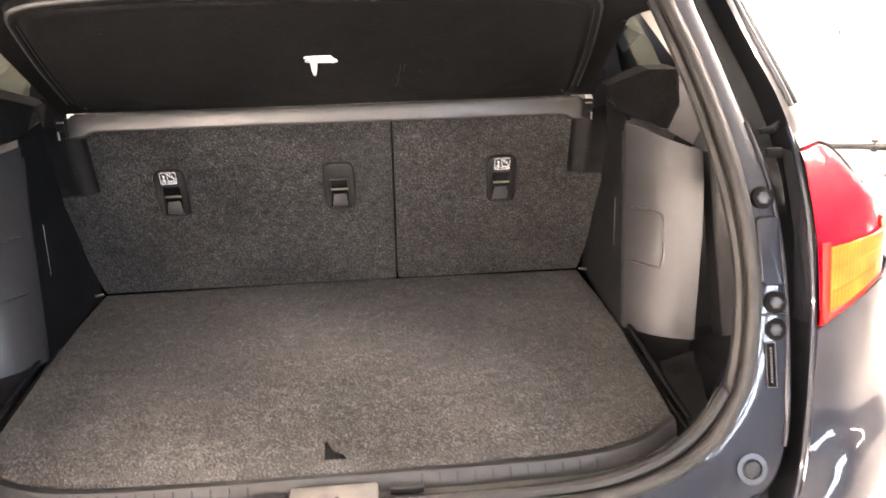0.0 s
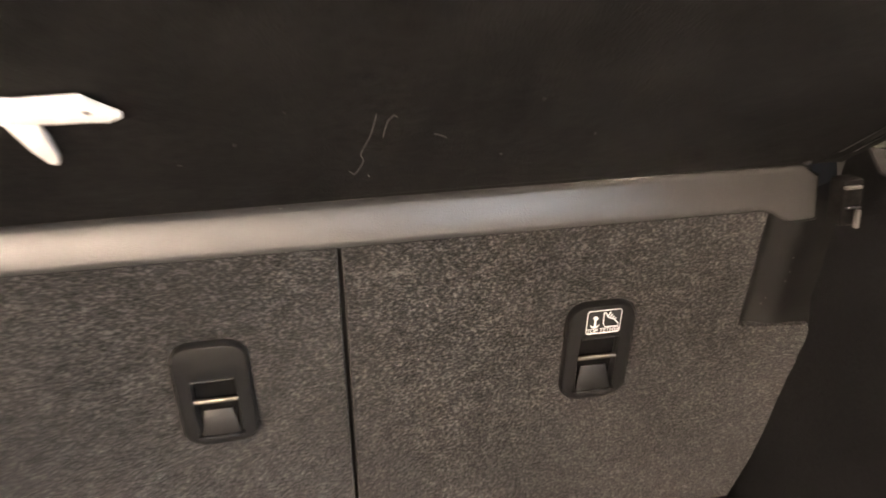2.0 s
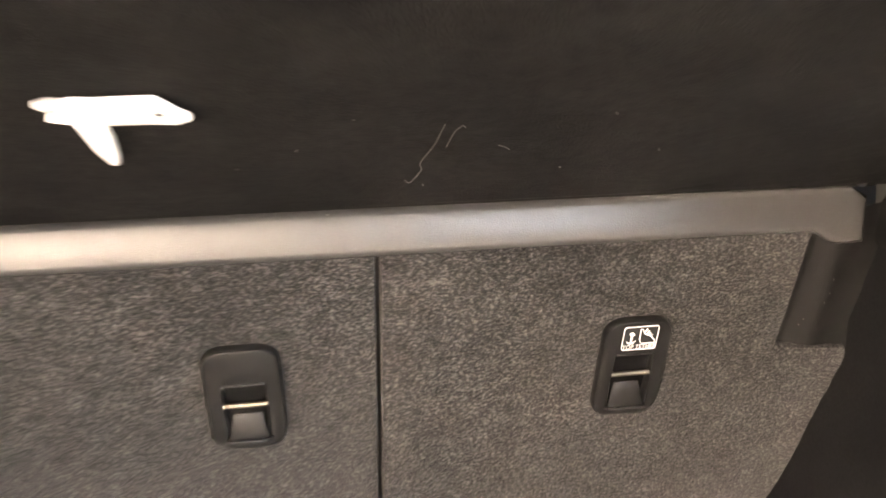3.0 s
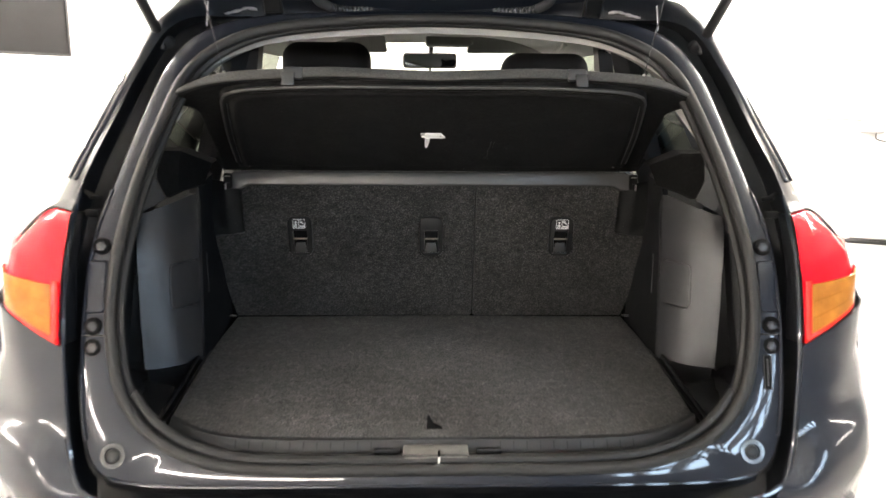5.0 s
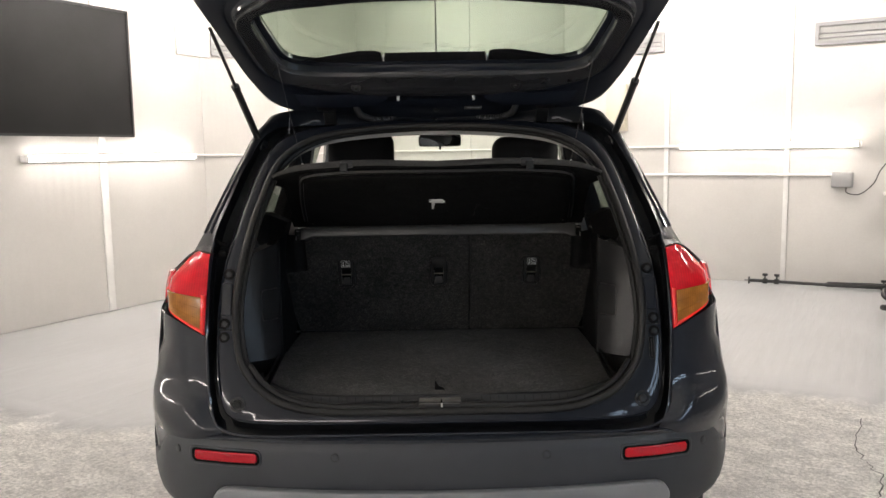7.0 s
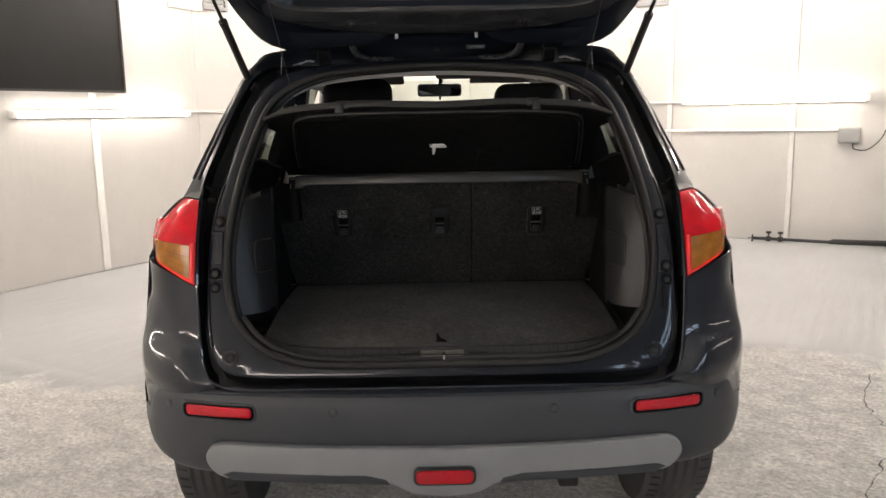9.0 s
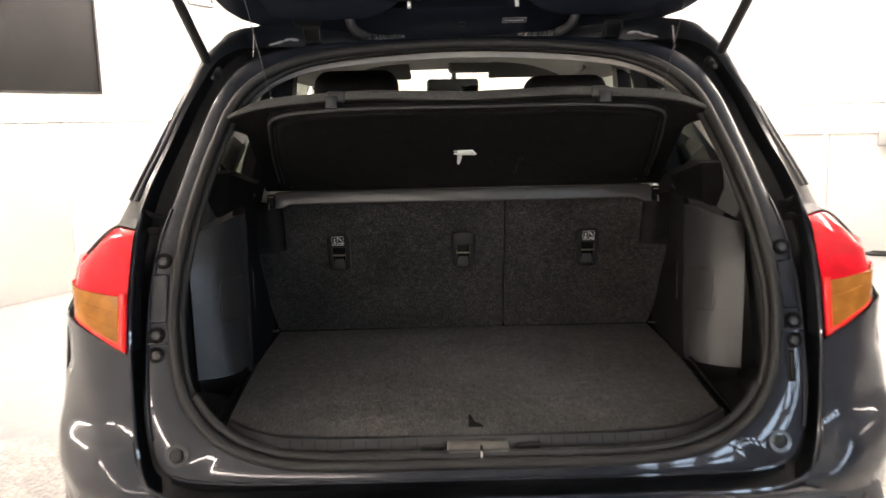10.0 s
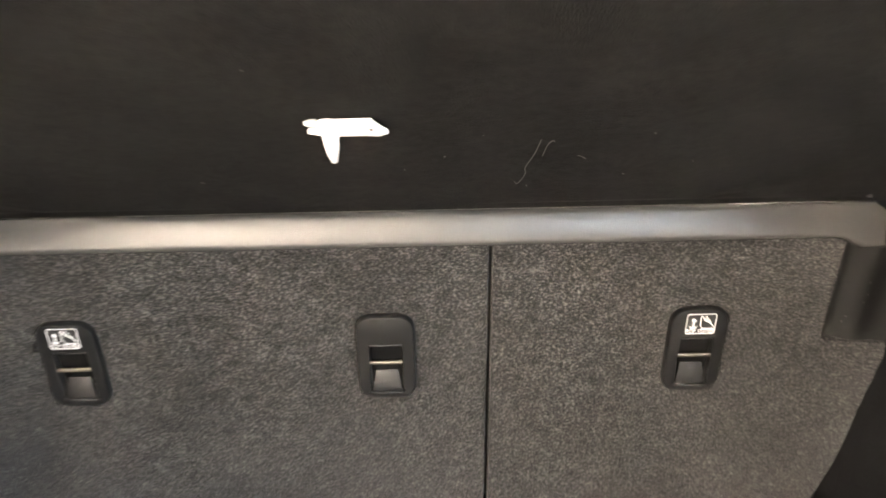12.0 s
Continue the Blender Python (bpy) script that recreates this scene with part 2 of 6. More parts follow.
def carpet(name, scale, color=(0.044, 0.0425, 0.0405), along=(0.6, 1.0, 1.25)):
    """Needle-felt carpet: dark grey with light and brown fibres."""
    m = material(name, color, 0.95, 0, 0, grain=0.22, grain_scale=60, stain=0.22, stain_scale=9, spec=0.12)
    nt = m.node_tree
    b = nt.nodes["Principled BSDF"]
    src = b.inputs["Base Color"].links[0].from_socket
    co = nt.nodes.new("ShaderNodeTexCoord")
    stretch = nt.nodes.new("ShaderNodeMapping")
    stretch.inputs["Scale"].default_value = along
    nt.links.new(co.outputs["Object"], stretch.inputs["Vector"])
    tex = nt.nodes.new("ShaderNodeTexNoise")
    tex.inputs["Scale"].default_value, tex.inputs["Detail"].default_value, tex.inputs["Roughness"].default_value = scale, 3, 0.65
    nt.links.new(stretch.outputs[0], tex.inputs["Vector"])
    clump = nt.nodes.new("ShaderNodeTexNoise")
    clump.inputs["Scale"].default_value, clump.inputs["Detail"].default_value, clump.inputs["Roughness"].default_value = scale * 0.22, 3, 0.6
    nt.links.new(stretch.outputs[0], clump.inputs["Vector"])
    blend = nt.nodes.new("ShaderNodeMath")
    blend.operation = "MULTIPLY_ADD"
    blend.inputs[1].default_value = 0.20
    nt.links.new(clump.outputs["Fac"], blend.inputs[0])
    nt.links.new(tex.outputs["Fac"], blend.inputs[2])
    ramp = nt.nodes.new("ShaderNodeValToRGB")
    e = ramp.color_ramp.elements
    e[0].position, e[0].color = 0.46, (0.30, 0.30, 0.31, 1)
    e[1].position, e[1].color = 0.79, (3.2, 3.07, 2.95, 1)
    mid = e.new(0.615)
    mid.color = (0.90, 0.89, 0.87, 1)
    nt.links.new(blend.outputs[0], ramp.inputs[0])
    mul = nt.nodes.new("ShaderNodeVectorMath")
    mul.operation = "MULTIPLY"
    nt.links.new(src, mul.inputs[0])
    nt.links.new(ramp.outputs[0], mul.inputs[1])
    fleck = nt.nodes.new("ShaderNodeTexNoise")
    fleck.inputs["Scale"].default_value, fleck.inputs["Detail"].default_value = scale * 0.8, 3
    nt.links.new(co.outputs["Object"], fleck.inputs["Vector"])
    tone = nt.nodes.new("ShaderNodeValToRGB")
    e = tone.color_ramp.elements
    e[0].position, e[0].color = 0.40, (0.97, 0.99, 1.02, 1)
    e[1].position, e[1].color = 0.62, (1.05, 1.0, 0.96, 1)
    nt.links.new(fleck.outputs["Fac"], tone.inputs[0])
    mul2 = nt.nodes.new("ShaderNodeVectorMath")
    mul2.operation = "MULTIPLY"
    nt.links.new(mul.outputs[0], mul2.inputs[0])
    nt.links.new(tone.outputs[0], mul2.inputs[1])
    nt.links.new(mul2.outputs[0], b.inputs["Base Color"])
    b.inputs["Sheen Weight"].default_value = 0.10
    b.inputs["Sheen Roughness"].default_value = 0.5
    bp = nt.nodes.new("ShaderNodeBump")
    bp.inputs["Strength"].default_value, bp.inputs["Distance"].default_value = 0.8, 0.0028
    nt.links.new(tex.outputs["Fac"], bp.inputs["Height"])
    nt.links.new(bp.outputs[0], b.inputs["Normal"])
    return m


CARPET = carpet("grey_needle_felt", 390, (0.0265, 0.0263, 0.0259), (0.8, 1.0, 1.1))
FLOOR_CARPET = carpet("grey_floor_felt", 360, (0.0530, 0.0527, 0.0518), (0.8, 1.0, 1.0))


def ribbed(mat, scale, lo, hi, axis):
    """Fine moulded ribs seen inside a coloured lens."""
    nt = mat.node_tree
    b = nt.nodes["Principled BSDF"]
    src = b.inputs["Base Color"].links[0].from_socket
    co = nt.nodes.new("ShaderNodeTexCoord")
    wave = nt.nodes.new("ShaderNodeTexWave")
    wave.bands_direction = axis
    wave.inputs["Scale"].default_value, wave.inputs["Distortion"].default_value, wave.inputs["Detail"].default_value = scale, 0.6, 1
    nt.links.new(co.outputs["Object"], wave.inputs["Vector"])
    cells = nt.nodes.new("ShaderNodeTexVoronoi")
    cells.inputs["Scale"].default_value = 34
    nt.links.new(co.outputs["Object"], cells.inputs["Vector"])
    both_ = nt.nodes.new("ShaderNodeMath")
    both_.operation = "MULTIPLY_ADD"
    both_.inputs[1].default_value = 0.7
    nt.links.new(cells.outputs["Distance"], both_.inputs[0])
    nt.links.new(wave.outputs["Fac"], both_.inputs[2])
    r = nt.nodes.new("ShaderNodeMapRange")
    r.inputs["From Max"].default_value = 1.4
    r.inputs["To Min"].default_value, r.inputs["To Max"].default_value = lo, hi
    nt.links.new(both_.outputs[0], r.inputs["Value"])
    sc = nt.nodes.new("ShaderNodeVectorMath")
    sc.operation = "SCALE"
    nt.links.new(src, sc.inputs[0])
    nt.links.new(r.outputs[0], sc.inputs["Scale"])
    nt.links.new(sc.outputs[0], b.inputs["Base Color"])


ribbed(RED_LENS, 42, 0.86, 1.06, "X")
ribbed(AMBER_LENS, 55, 0.80, 1.15, "X")


def garage_floor():
    """Grey floor paint with fine brushed streaks; worn pale and gritty over the near half of the garage, with glare
    painted in.
    """
    m = material("worn_grey_floor_with_glare", (0.385, 0.39, 0.393), 0.34, 0, 0, grain=0.05, grain_scale=120, stain=0.07, stain_scale=0.9)
    nt = m.node_tree
    L = nt.links.new
    b = nt.nodes["Principled BSDF"]
    src = b.inputs["Base Color"].links[0].from_socket
    co = nt.nodes.new("ShaderNodeTexCoord")

    def noise(scale, detail, rough, stretch=(1, 1, 1), turn=0):
        mp = nt.nodes.new("ShaderNodeMapping")
        mp.inputs["Rotation"].default_value = (0, 0, radians(turn))
        mp.inputs["Scale"].default_value = stretch
        L(co.outputs["Object"], mp.inputs["Vector"])
        t = nt.nodes.new("ShaderNodeTexNoise")
        t.inputs["Scale"].default_value, t.inputs["Detail"].default_value, t.inputs["Roughness"].default_value = scale, detail, rough
        L(mp.outputs[0], t.inputs["Vector"])
        return t.outputs["Fac"]

    def span(v, a, z, lo=0.0, hi=1.0):
        r = nt.nodes.new("ShaderNodeMapRange")
        r.inputs["From Min"].default_value, r.inputs["From Max"].default_value = a, z
        r.inputs["To Min"].default_value, r.inputs["To Max"].default_value = lo, hi
        L(v, r.inputs["Value"])
        return r.outputs[0]

    def maths(op, p, q):
        n = nt.nodes.new("ShaderNodeMath")
        n.operation = op
        for sock, v in zip(n.inputs, (p, q)):
            if isinstance(v, (int, float)):
                sock.default_value = v
            else:
                L(v, sock)
        return n.outputs[0]

    # the near bays are worn bare: along a joint on one side, further forward on the other
    axes = nt.nodes.new("ShaderNodeSeparateXYZ")
    L(co.outputs["Object"], axes.inputs[0])
    edge_v = span(axes.outputs["X"], -2.4, -0.4, 0.75, 2.95)
    worn = span(maths("SUBTRACT", edge_v, axes.outputs["Y"]), -0.10, 0.22)

    def area(u, v, r):
        d = nt.nodes.new("ShaderNodeVectorMath")
        d.operation = "DISTANCE"
        L(co.outputs["Object"], d.inputs[0])
        d.inputs[1].default_value = (u, v, 0)
        return span(d.outputs["Value"], r + 0.3, r - 0.3)

    combed = area(1.35, 3.7, 0.85)
    comb = nt.nodes.new("ShaderNodeTexWave")
    comb.bands_direction = "X"
    comb.inputs["Scale"].default_value, comb.inputs["Distortion"].default_value, comb.inputs["Detail"].default_value = 4.0, 2.5, 4
    L(co.outputs["Object"], comb.inputs["Vector"])
    grit = noise(52, 9, 0.8)
    worn_glare = span(maths("ADD", worn, span(noise(2.6, 12, 0.72, (1.7, 1, 1)), 0.3, 0.7, -0.50, 0.36)), 0.30, 0.85)
    blot = noise(6.0, 10, 0.74, (1, 1.5, 1), 25)
    streak = noise(1.6, 8, 0.7, (14, 1.2, 1))
    def scaled(v, k):
        n = nt.nodes.new("ShaderNodeVectorMath")
        n.operation = "SCALE"
        if isinstance(v, tuple):
            n.inputs[0].default_value = v
        else:
            L(v, n.inputs[0])
        L(k, n.inputs["Scale"])
        return n.outputs[0]

    mix = nt.nodes.new("ShaderNodeMixRGB")
    L(worn_glare, mix.inputs[0])
    L(scaled(src, span(streak, 0.3, 0.7, 0.93, 1.07)), mix.inputs[1])
    # worn tone raised so its colour also carries the glare of lamps and walls
    L(scaled((0.86, 0.842, 0.805), maths("MULTIPLY", span(grit, 0.40, 0.60, 0.60, 1.22), span(blot, 0.38, 0.62, 0.76, 1.16))), mix.inputs[2])
    L(mix.outputs[0], b.inputs["Base Color"])
    height = maths("ADD", maths("MULTIPLY", worn, maths("ADD", maths("MULTIPLY", grit, 1.6), maths("MULTIPLY", blot, 1.2))), maths("ADD", maths("MULTIPLY", streak, 0.7), maths("MULTIPLY", combed, maths("MULTIPLY", comb.outputs["Fac"], 0.16))))
    bp = nt.nodes.new("ShaderNodeBump")
    bp.inputs["Strength"].default_value, bp.inputs["Distance"].default_value = 1.0, 0.014
    L(height, bp.inputs["Height"])
    L(bp.outputs[0], b.inputs["Normal"])
    return m


FLOOR = garage_floor()


# ---- mesh helpers ----
def finish(name, bm, mat, sharp=38):
    bmesh.ops.recalc_face_normals(bm, faces=bm.faces)
    me = bpy.data.meshes.new(name)
    bm.to_mesh(me)
    bm.free()
    me.materials.append(mat)
    me.polygons.foreach_set("use_smooth", [True] * len(me.polygons))
    me.set_sharp_from_angle(angle=radians(sharp))
    return me


def thing(name, bm, mat, label, category, group="", kind="", m=None, sharp=38):
    ob = new(name, finish(name, bm, mat, sharp))
    if m is not None:
        ob.matrix_basis = m
    return tagged(ob, label, category, group, kind)


def empty(name, label, category, group="", m=None):
    ob = new(name)
    ob.empty_display_size = 0.1
    if m is not None:
        ob.matrix_basis = m
    return tagged(ob, label, category, group)


def part(name, bm, mat, parent, label="", m=None, sharp=38):
    ob = new(name, finish(name, bm, mat, sharp))
    ob.parent = parent
    if m is not None:
        ob.matrix_basis = m
    return tagged(ob, label)


def cr(pts, n=4):
    """A smooth curve through the points, n steps a span."""
    p = [Vector(q) for q in pts]
    p = [2 * p[0] - p[1]] + p + [2 * p[-1] - p[-2]]
    out = []
    for i in range(1, len(p) - 2):
        a, b, c, d = p[i - 1:i + 3]
        for k in range(n):
            t = k / n
            out.append(0.5 * ((2 * b) + (c - a) * t + (2 * a - 5 * b + 4 * c - d) * t * t + (3 * b - a - 3 * c + d) * t ** 3))
    return out + [p[-2]]


def loft(rows, bm=None, closed=False, thick=0.0):
    bm = bm or bmesh.new()
    grid = [[bm.verts.new(p) for p in r] for r in rows]
    faces = []
    for a, b in zip(grid, grid[1:]):
        n = len(a)
        for i in range(n if closed else n - 1):
            j = (i + 1) % n
            try:
                faces.append(bm.faces.new((a[i], a[j], b[j], b[i])))
            except ValueError:
                pass
    bmesh.ops.remove_doubles(bm, verts=bm.verts, dist=1e-5)
    if thick:
        bmesh.ops.recalc_face_normals(bm, faces=bm.faces)
        bmesh.ops.solidify(bm, geom=list(bm.faces), thickness=thick)
    return bm


def both(pts, s):
    return [Vector((p[0] * s, p[1], p[2])) for p in pts]


def full(pts):
    """A half curve that starts on the middle line, mirrored to a whole one from the car's own left to right."""
    right = [Vector(p) for p in pts]
    left = [Vector((-p.x, p.y, p.z)) for p in reversed(right)]
    return left + right[1:] if abs(right[0].x) < 1e-6 else left + right


def loop(pts):
    """A half curve from middle line to middle line, mirrored to a closed ring."""
    right = [Vector(p) for p in pts]
    left = [Vector((-p.x, p.y, p.z)) for p in reversed(right[1:-1])]
    return right + left


def tube(path, r, seg=8, bm=None, closed=False, flat=1.0):
    """A round rod along a path; r a number or one for each point."""
    bm = bm or bmesh.new()
    path = [Vector(p) for p in path]
    n = len(path)
    rings = []
    up = Vector((0, 0, 1))
    side = None
    for i, p in enumerate(path):
        if closed:
            d = path[(i + 1) % n] - path[i - 1]
        else:
            d = path[min(i + 1, n - 1)] - path[max(i - 1, 0)]
        d.normalize()
        if side is None:
            side = d.cross(up if abs(d.z) < 0.9 else Vector((1, 0, 0))).normalized()
        side = (side - d * side.dot(d)).normalized()
        w = d.cross(side)
        q = r[i] if isinstance(r, (list, tuple)) else r
        rings.append([bm.verts.new(p + (side * math.cos(a) + w * math.sin(a) * flat) * q) for a in (2 * math.pi * k / seg for k in range(seg))])
    for i in range(n if closed else n - 1):
        a, b = rings[i], rings[(i + 1) % n]
        for k in range(seg):
            bm.faces.new((a[k], a[(k + 1) % seg], b[(k + 1) % seg], b[k]))
    if not closed:
        bm.faces.new(list(reversed(rings[0])))
        bm.faces.new(rings[-1])
    return bm


def box(sx, sy, sz, at=(0, 0, 0), bevel=0.0, seg=2, m=None, bm=None):
    """A block of that size round a point, its edges rounded."""
    b = bmesh.new()
    bmesh.ops.create_cube(b, size=1)
    bmesh.ops.scale(b, vec=(sx, sy, sz), verts=b.verts)
    if bevel:
        bmesh.ops.bevel(b, geom=list(b.edges), offset=bevel, segments=seg, affect="EDGES", profile=0.5)
    bmesh.ops.transform(b, matrix=Matrix.Translation(at) @ (m or Matrix()), verts=b.verts)
    return join(bm, b) if bm else b


def join(bm, other):
    me = bpy.data.meshes.new("tmp")
    other.to_mesh(me)
    other.free()
    bm.from_mesh(me)
    bpy.data.meshes.remove(me)
    return bm


def prism(outline, depth, m=None, bevel=0.0, seg=2):
    """A plate: an outline in x and z, thick along y from 0 to depth, its rims rounded."""
    b = bmesh.new()
    lo = [b.verts.new((x, 0, z)) for x, z in outline]
    f = b.faces.new(lo)
    ext = bmesh.ops.extrude_face_region(b, geom=[f])
    vs = [g for g in ext["geom"] if isinstance(g, bmesh.types.BMVert)]
    bmesh.ops.translate(b, vec=(0, depth, 0), verts=vs)
    if bevel:
        rim = [e for e in b.edges if abs(e.verts[0].co.y - e.verts[1].co.y) < 1e-7]
        bmesh.ops.bevel(b, geom=rim, offset=bevel, segments=seg, affect="EDGES", profile=0.5)
    if m is not None:
        bmesh.ops.transform(b, matrix=m, verts=b.verts)
    return b


def rounded(w, h, r, n=5, cx=0.0, cz=0.0):
    """The outline of a rounded rectangle."""
    out = []
    for sx, sz, a0 in ((1, 1, 0), (-1, 1, 90), (-1, -1, 180), (1, -1, 270)):
        for k in range(n + 1):
            a = radians(a0 + 90 * k / n)
            out.append((cx + sx * (w / 2 - r) + r * math.cos(a), cz + sz * (h / 2 - r) + r * math.sin(a)))
    return out


def ring(outer, inner, depth, m=None, inset=0.0):
    """A flat frame between two outlines with as many points each."""
    rows = [[(x, 0, z) for x, z in inner], [(x, 0, z) for x, z in outer], [(x, depth, z) for x, z in outer], [(x, depth + inset, z) for x, z in inner]]
    rows.append(rows[0])
    b = loft(rows, closed=True)
    if m is not None:
        bmesh.ops.transform(b, matrix=m, verts=b.verts)
    return b


def disc(r, depth, m, seg=20, bevel=0.0):
    return prism([(r * math.cos(2 * math.pi * k / seg), r * math.sin(2 * math.pi * k / seg)) for k in range(seg)], depth, m, bevel)


def words(text, size, m, bold=0.0):
    """Text in the built-in font as a mesh, standing in x and z, facing minus y."""
    cu = bpy.data.curves.new("text", "FONT")
    cu.body, cu.size, cu.align_x, cu.align_y, cu.offset = text, size, "CENTER", "CENTER", bold
    ob = bpy.data.objects.new("text", cu)
    scene.collection.objects.link(ob)
    bpy.context.view_layer.update()
    me = bpy.data.meshes.new_from_object(ob.evaluated_get(bpy.context.evaluated_depsgraph_get()))
    b = bmesh.new()
    b.from_mesh(me)
    bpy.data.objects.remove(ob)
    bpy.data.curves.remove(cu)
    bpy.data.meshes.remove(me)
    bmesh.ops.transform(b, matrix=m @ pose(0, 0, 0, 90), verts=b.verts)
    return b

# ---- the room ----
def slab(name, lo, hi, mat, label, category):
    size = [b - a for a, b in zip(lo, hi)]
    mid = [(a + b) / 2 for a, b in zip(lo, hi)]
    return thing(name, box(*size, mid), mat, label, category, kind="structure", m=ROOM)


ground = slab("floor", (U0 - 0.2, V0 - 0.2, -0.2), (U1 + 0.2, V1 + 0.2, 0), FLOOR, "worn grey painted concrete garage floor with pale scuffs and painted glare", "floor")
ceiling = slab("ceiling", (U0 - 0.2, V0 - 0.2, CEIL), (U1 + 0.2, V1 + 0.2, CEIL + 0.15), WHITE_PAINT, "white painted workshop ceiling", "ceiling")
wall_left = slab("wall_left", (U0 - 0.2, V0 - 0.2, 0), (U0, V1 + 0.2, CEIL), SEAM, "white panelled side wall of the workshop", "wall")
wall_far = slab("wall_far", (U0, V1, 0), (U1 + 0.2, V1 + 0.2, CEIL), SEAM, "white panelled far wall of the workshop", "wall")
wall_near = slab("wall_near", (U0, V0 - 0.2, 0), (U1 + 0.2, V0, CEIL), NEAR_PAINT, "grey painted near wall of the workshop", "wall")
# the right wall has a row of windows
DOOR_V0, DOOR_V1, DOOR_Z0, DOOR_Z = -4.7, -0.7, 1.35, 2.15
wall_right = slab("wall_right", (U1, V0, 0), (U1 + 0.2, DOOR_V0, CEIL), GREY_PAINT, "grey painted wall beside the window", "wall")
slab("wall_right_side", (U1, DOOR_V1, 0), (U1 + 0.2, V1, CEIL), GREY_PAINT, "grey painted wall beside the window", "wall")
slab("wall_right_top", (U1, DOOR_V0, DOOR_Z), (U1 + 0.2, DOOR_V1, CEIL), GREY_PAINT, "grey painted wall over the window", "wall")
slab("wall_right_below", (U1, DOOR_V0, 0), (U1 + 0.2, DOOR_V1, DOOR_Z0), GREY_PAINT, "grey painted wall under the window", "wall")
window = empty("window_1", "white framed workshop window with many panes", "window", m=room(0, 0, 0))
window["kind"] = "structure"
for k in range(10):
    v = DOOR_V0 + 0.05 + k * (DOOR_V1 - DOOR_V0 - 0.1) / 9
    part("mullion", box(0.06, 0.16, DOOR_Z - DOOR_Z0, (U1 + 0.05, v, (DOOR_Z + DOOR_Z0) / 2), 0.005), WHITE_PAINT, window)
for z in (DOOR_Z0 + 0.03, 1.74, DOOR_Z - 0.03):
    part("window_rail", box(0.05, DOOR_V1 - DOOR_V0, 0.13, (U1 + 0.05, (DOOR_V0 + DOOR_V1) / 2, z), 0.005), WHITE_PAINT, window)
day = bpy.data.lights.new("daylight", "AREA")
day.shape, day.size, day.size_y = "RECTANGLE", DOOR_V1 - DOOR_V0 - 0.1, DOOR_Z - DOOR_Z0 - 0.05
day.energy, day.color = DAY_WATTS, (0.52, 0.74, 1.0)
day_ob = new("daylight", day)
day_ob.matrix_basis = room(U1 + 0.18, (DOOR_V0 + DOOR_V1) / 2, (DOOR_Z + DOOR_Z0) / 2) @ pose(0, 0, 0, 0, 90, 0) @ pose(0, 0, 0, 0, 0, 90)


def tube_light(m, length, label, lit=TUBE):
    """A wall batten with a lit tube; local x along the wall, y into the room."""
    t = empty("tube_light", label, "light", "wall tube lights", m)
    part("batten", box(length, 0.05, 0.06, (0, 0.025, 0), 0.008), WHITE_PAINT, t)
    part("tube", tube([(-length / 2 + 0.02, 0.075, 0), (length / 2 - 0.02, 0.075, 0)], 0.024, 12), lit, t, "lit white fluorescent tube")
    for s in (-1, 1):
        part("end_cap", box(0.035, 0.075, 0.06, (s * length / 2, 0.055, 0), 0.01), WHITE_PAINT, t)
    return t


TUBE_LABEL = "lit white fluorescent tube batten on the white wall"
tube_light(room(U0 + 0.012, 2.97, 1.375, 0, 0, -90), 1.77, TUBE_LABEL)
tube_light(room(0.0, V1 - 0.012, 1.40, 0, 0, 180), 1.68, TUBE_LABEL)
for u in (-3.2, -0.9, 1.4):
    tube_light(room(u, V0 + 0.002, 1.40), 1.77, TUBE_LABEL, NEAR_TUBE)
tube_light(room(U0 + 0.012, -2.2, 1.375, 0, 0, -90), 1.77, TUBE_LABEL, NEAR_TUBE)
tube_light(room(U1 - 0.002, 2.2, 1.40, 0, 0, 90), 1.77, TUBE_LABEL)
for u, v in ((-3.7, 3.0), (-3.5, 5.6), (-0.6, 5.5), (2.3, 5.2), (-3.0, -0.5), (1.9, 1.9)):
    tube_light(room(u, v, CEIL - 0.002) @ pose(0, 0, 0, -90, 0, 0), 1.77, "lit white fluorescent tube batten on the ceiling", CEILING_TUBE)

# ---- the car ----
car = empty("car", "dark blue-black compact SUV with its tailgate open and boot empty", "car")
N = 5


def half_curve(pts, n):
    """A smooth half curve that crosses the middle line level."""
    p = [Vector(q) for q in pts]
    m = [Vector((-q.x, q.y, q.z)) for q in p]
    if abs(p[0].x) < 1e-6:
        return cr([m[1]] + p + [m[-2]], n)[n:-n]
    return cr(p + [m[-2]], n)[:-n]


# depth of the opening's face by height: one smooth sweep from sill to roof
SWEEP = [(.60, -.010), (.648, .0015), (.683, .0130), (.74, .0305), (.80, .0490), (.87, .0702), (.96, .0980), (1.06, .138), (1.155, .204), (1.26, .282), (1.36, .345), (1.43, .388), (1.48, .432), (1.55, .49)]


def sweep_y(z):
    k = max(1, min(len(SWEEP) - 3, sum(1 for q in SWEEP if q[0] <= z) - 1))
    (z0, y0), (z1, y1), (z2, y2), (z3, y3) = SWEEP[k - 1:k + 3]
    t = (z - z1) / (z2 - z1)
    m1, m2 = (y2 - y0) / (z2 - z0) * (z2 - z1), (y3 - y1) / (z3 - z1) * (z2 - z1)
    return y1 * (2 * t ** 3 - 3 * t * t + 1) + m1 * (t ** 3 - 2 * t * t + t) + y2 * (3 * t * t - 2 * t ** 3) + m2 * (t ** 3 - t * t)


def on_sweep(pts):
    return [Vector((p.x, sweep_y(p.z), p.z)) for p in half_curve([(x, 0, z) for x, z in pts], N)]


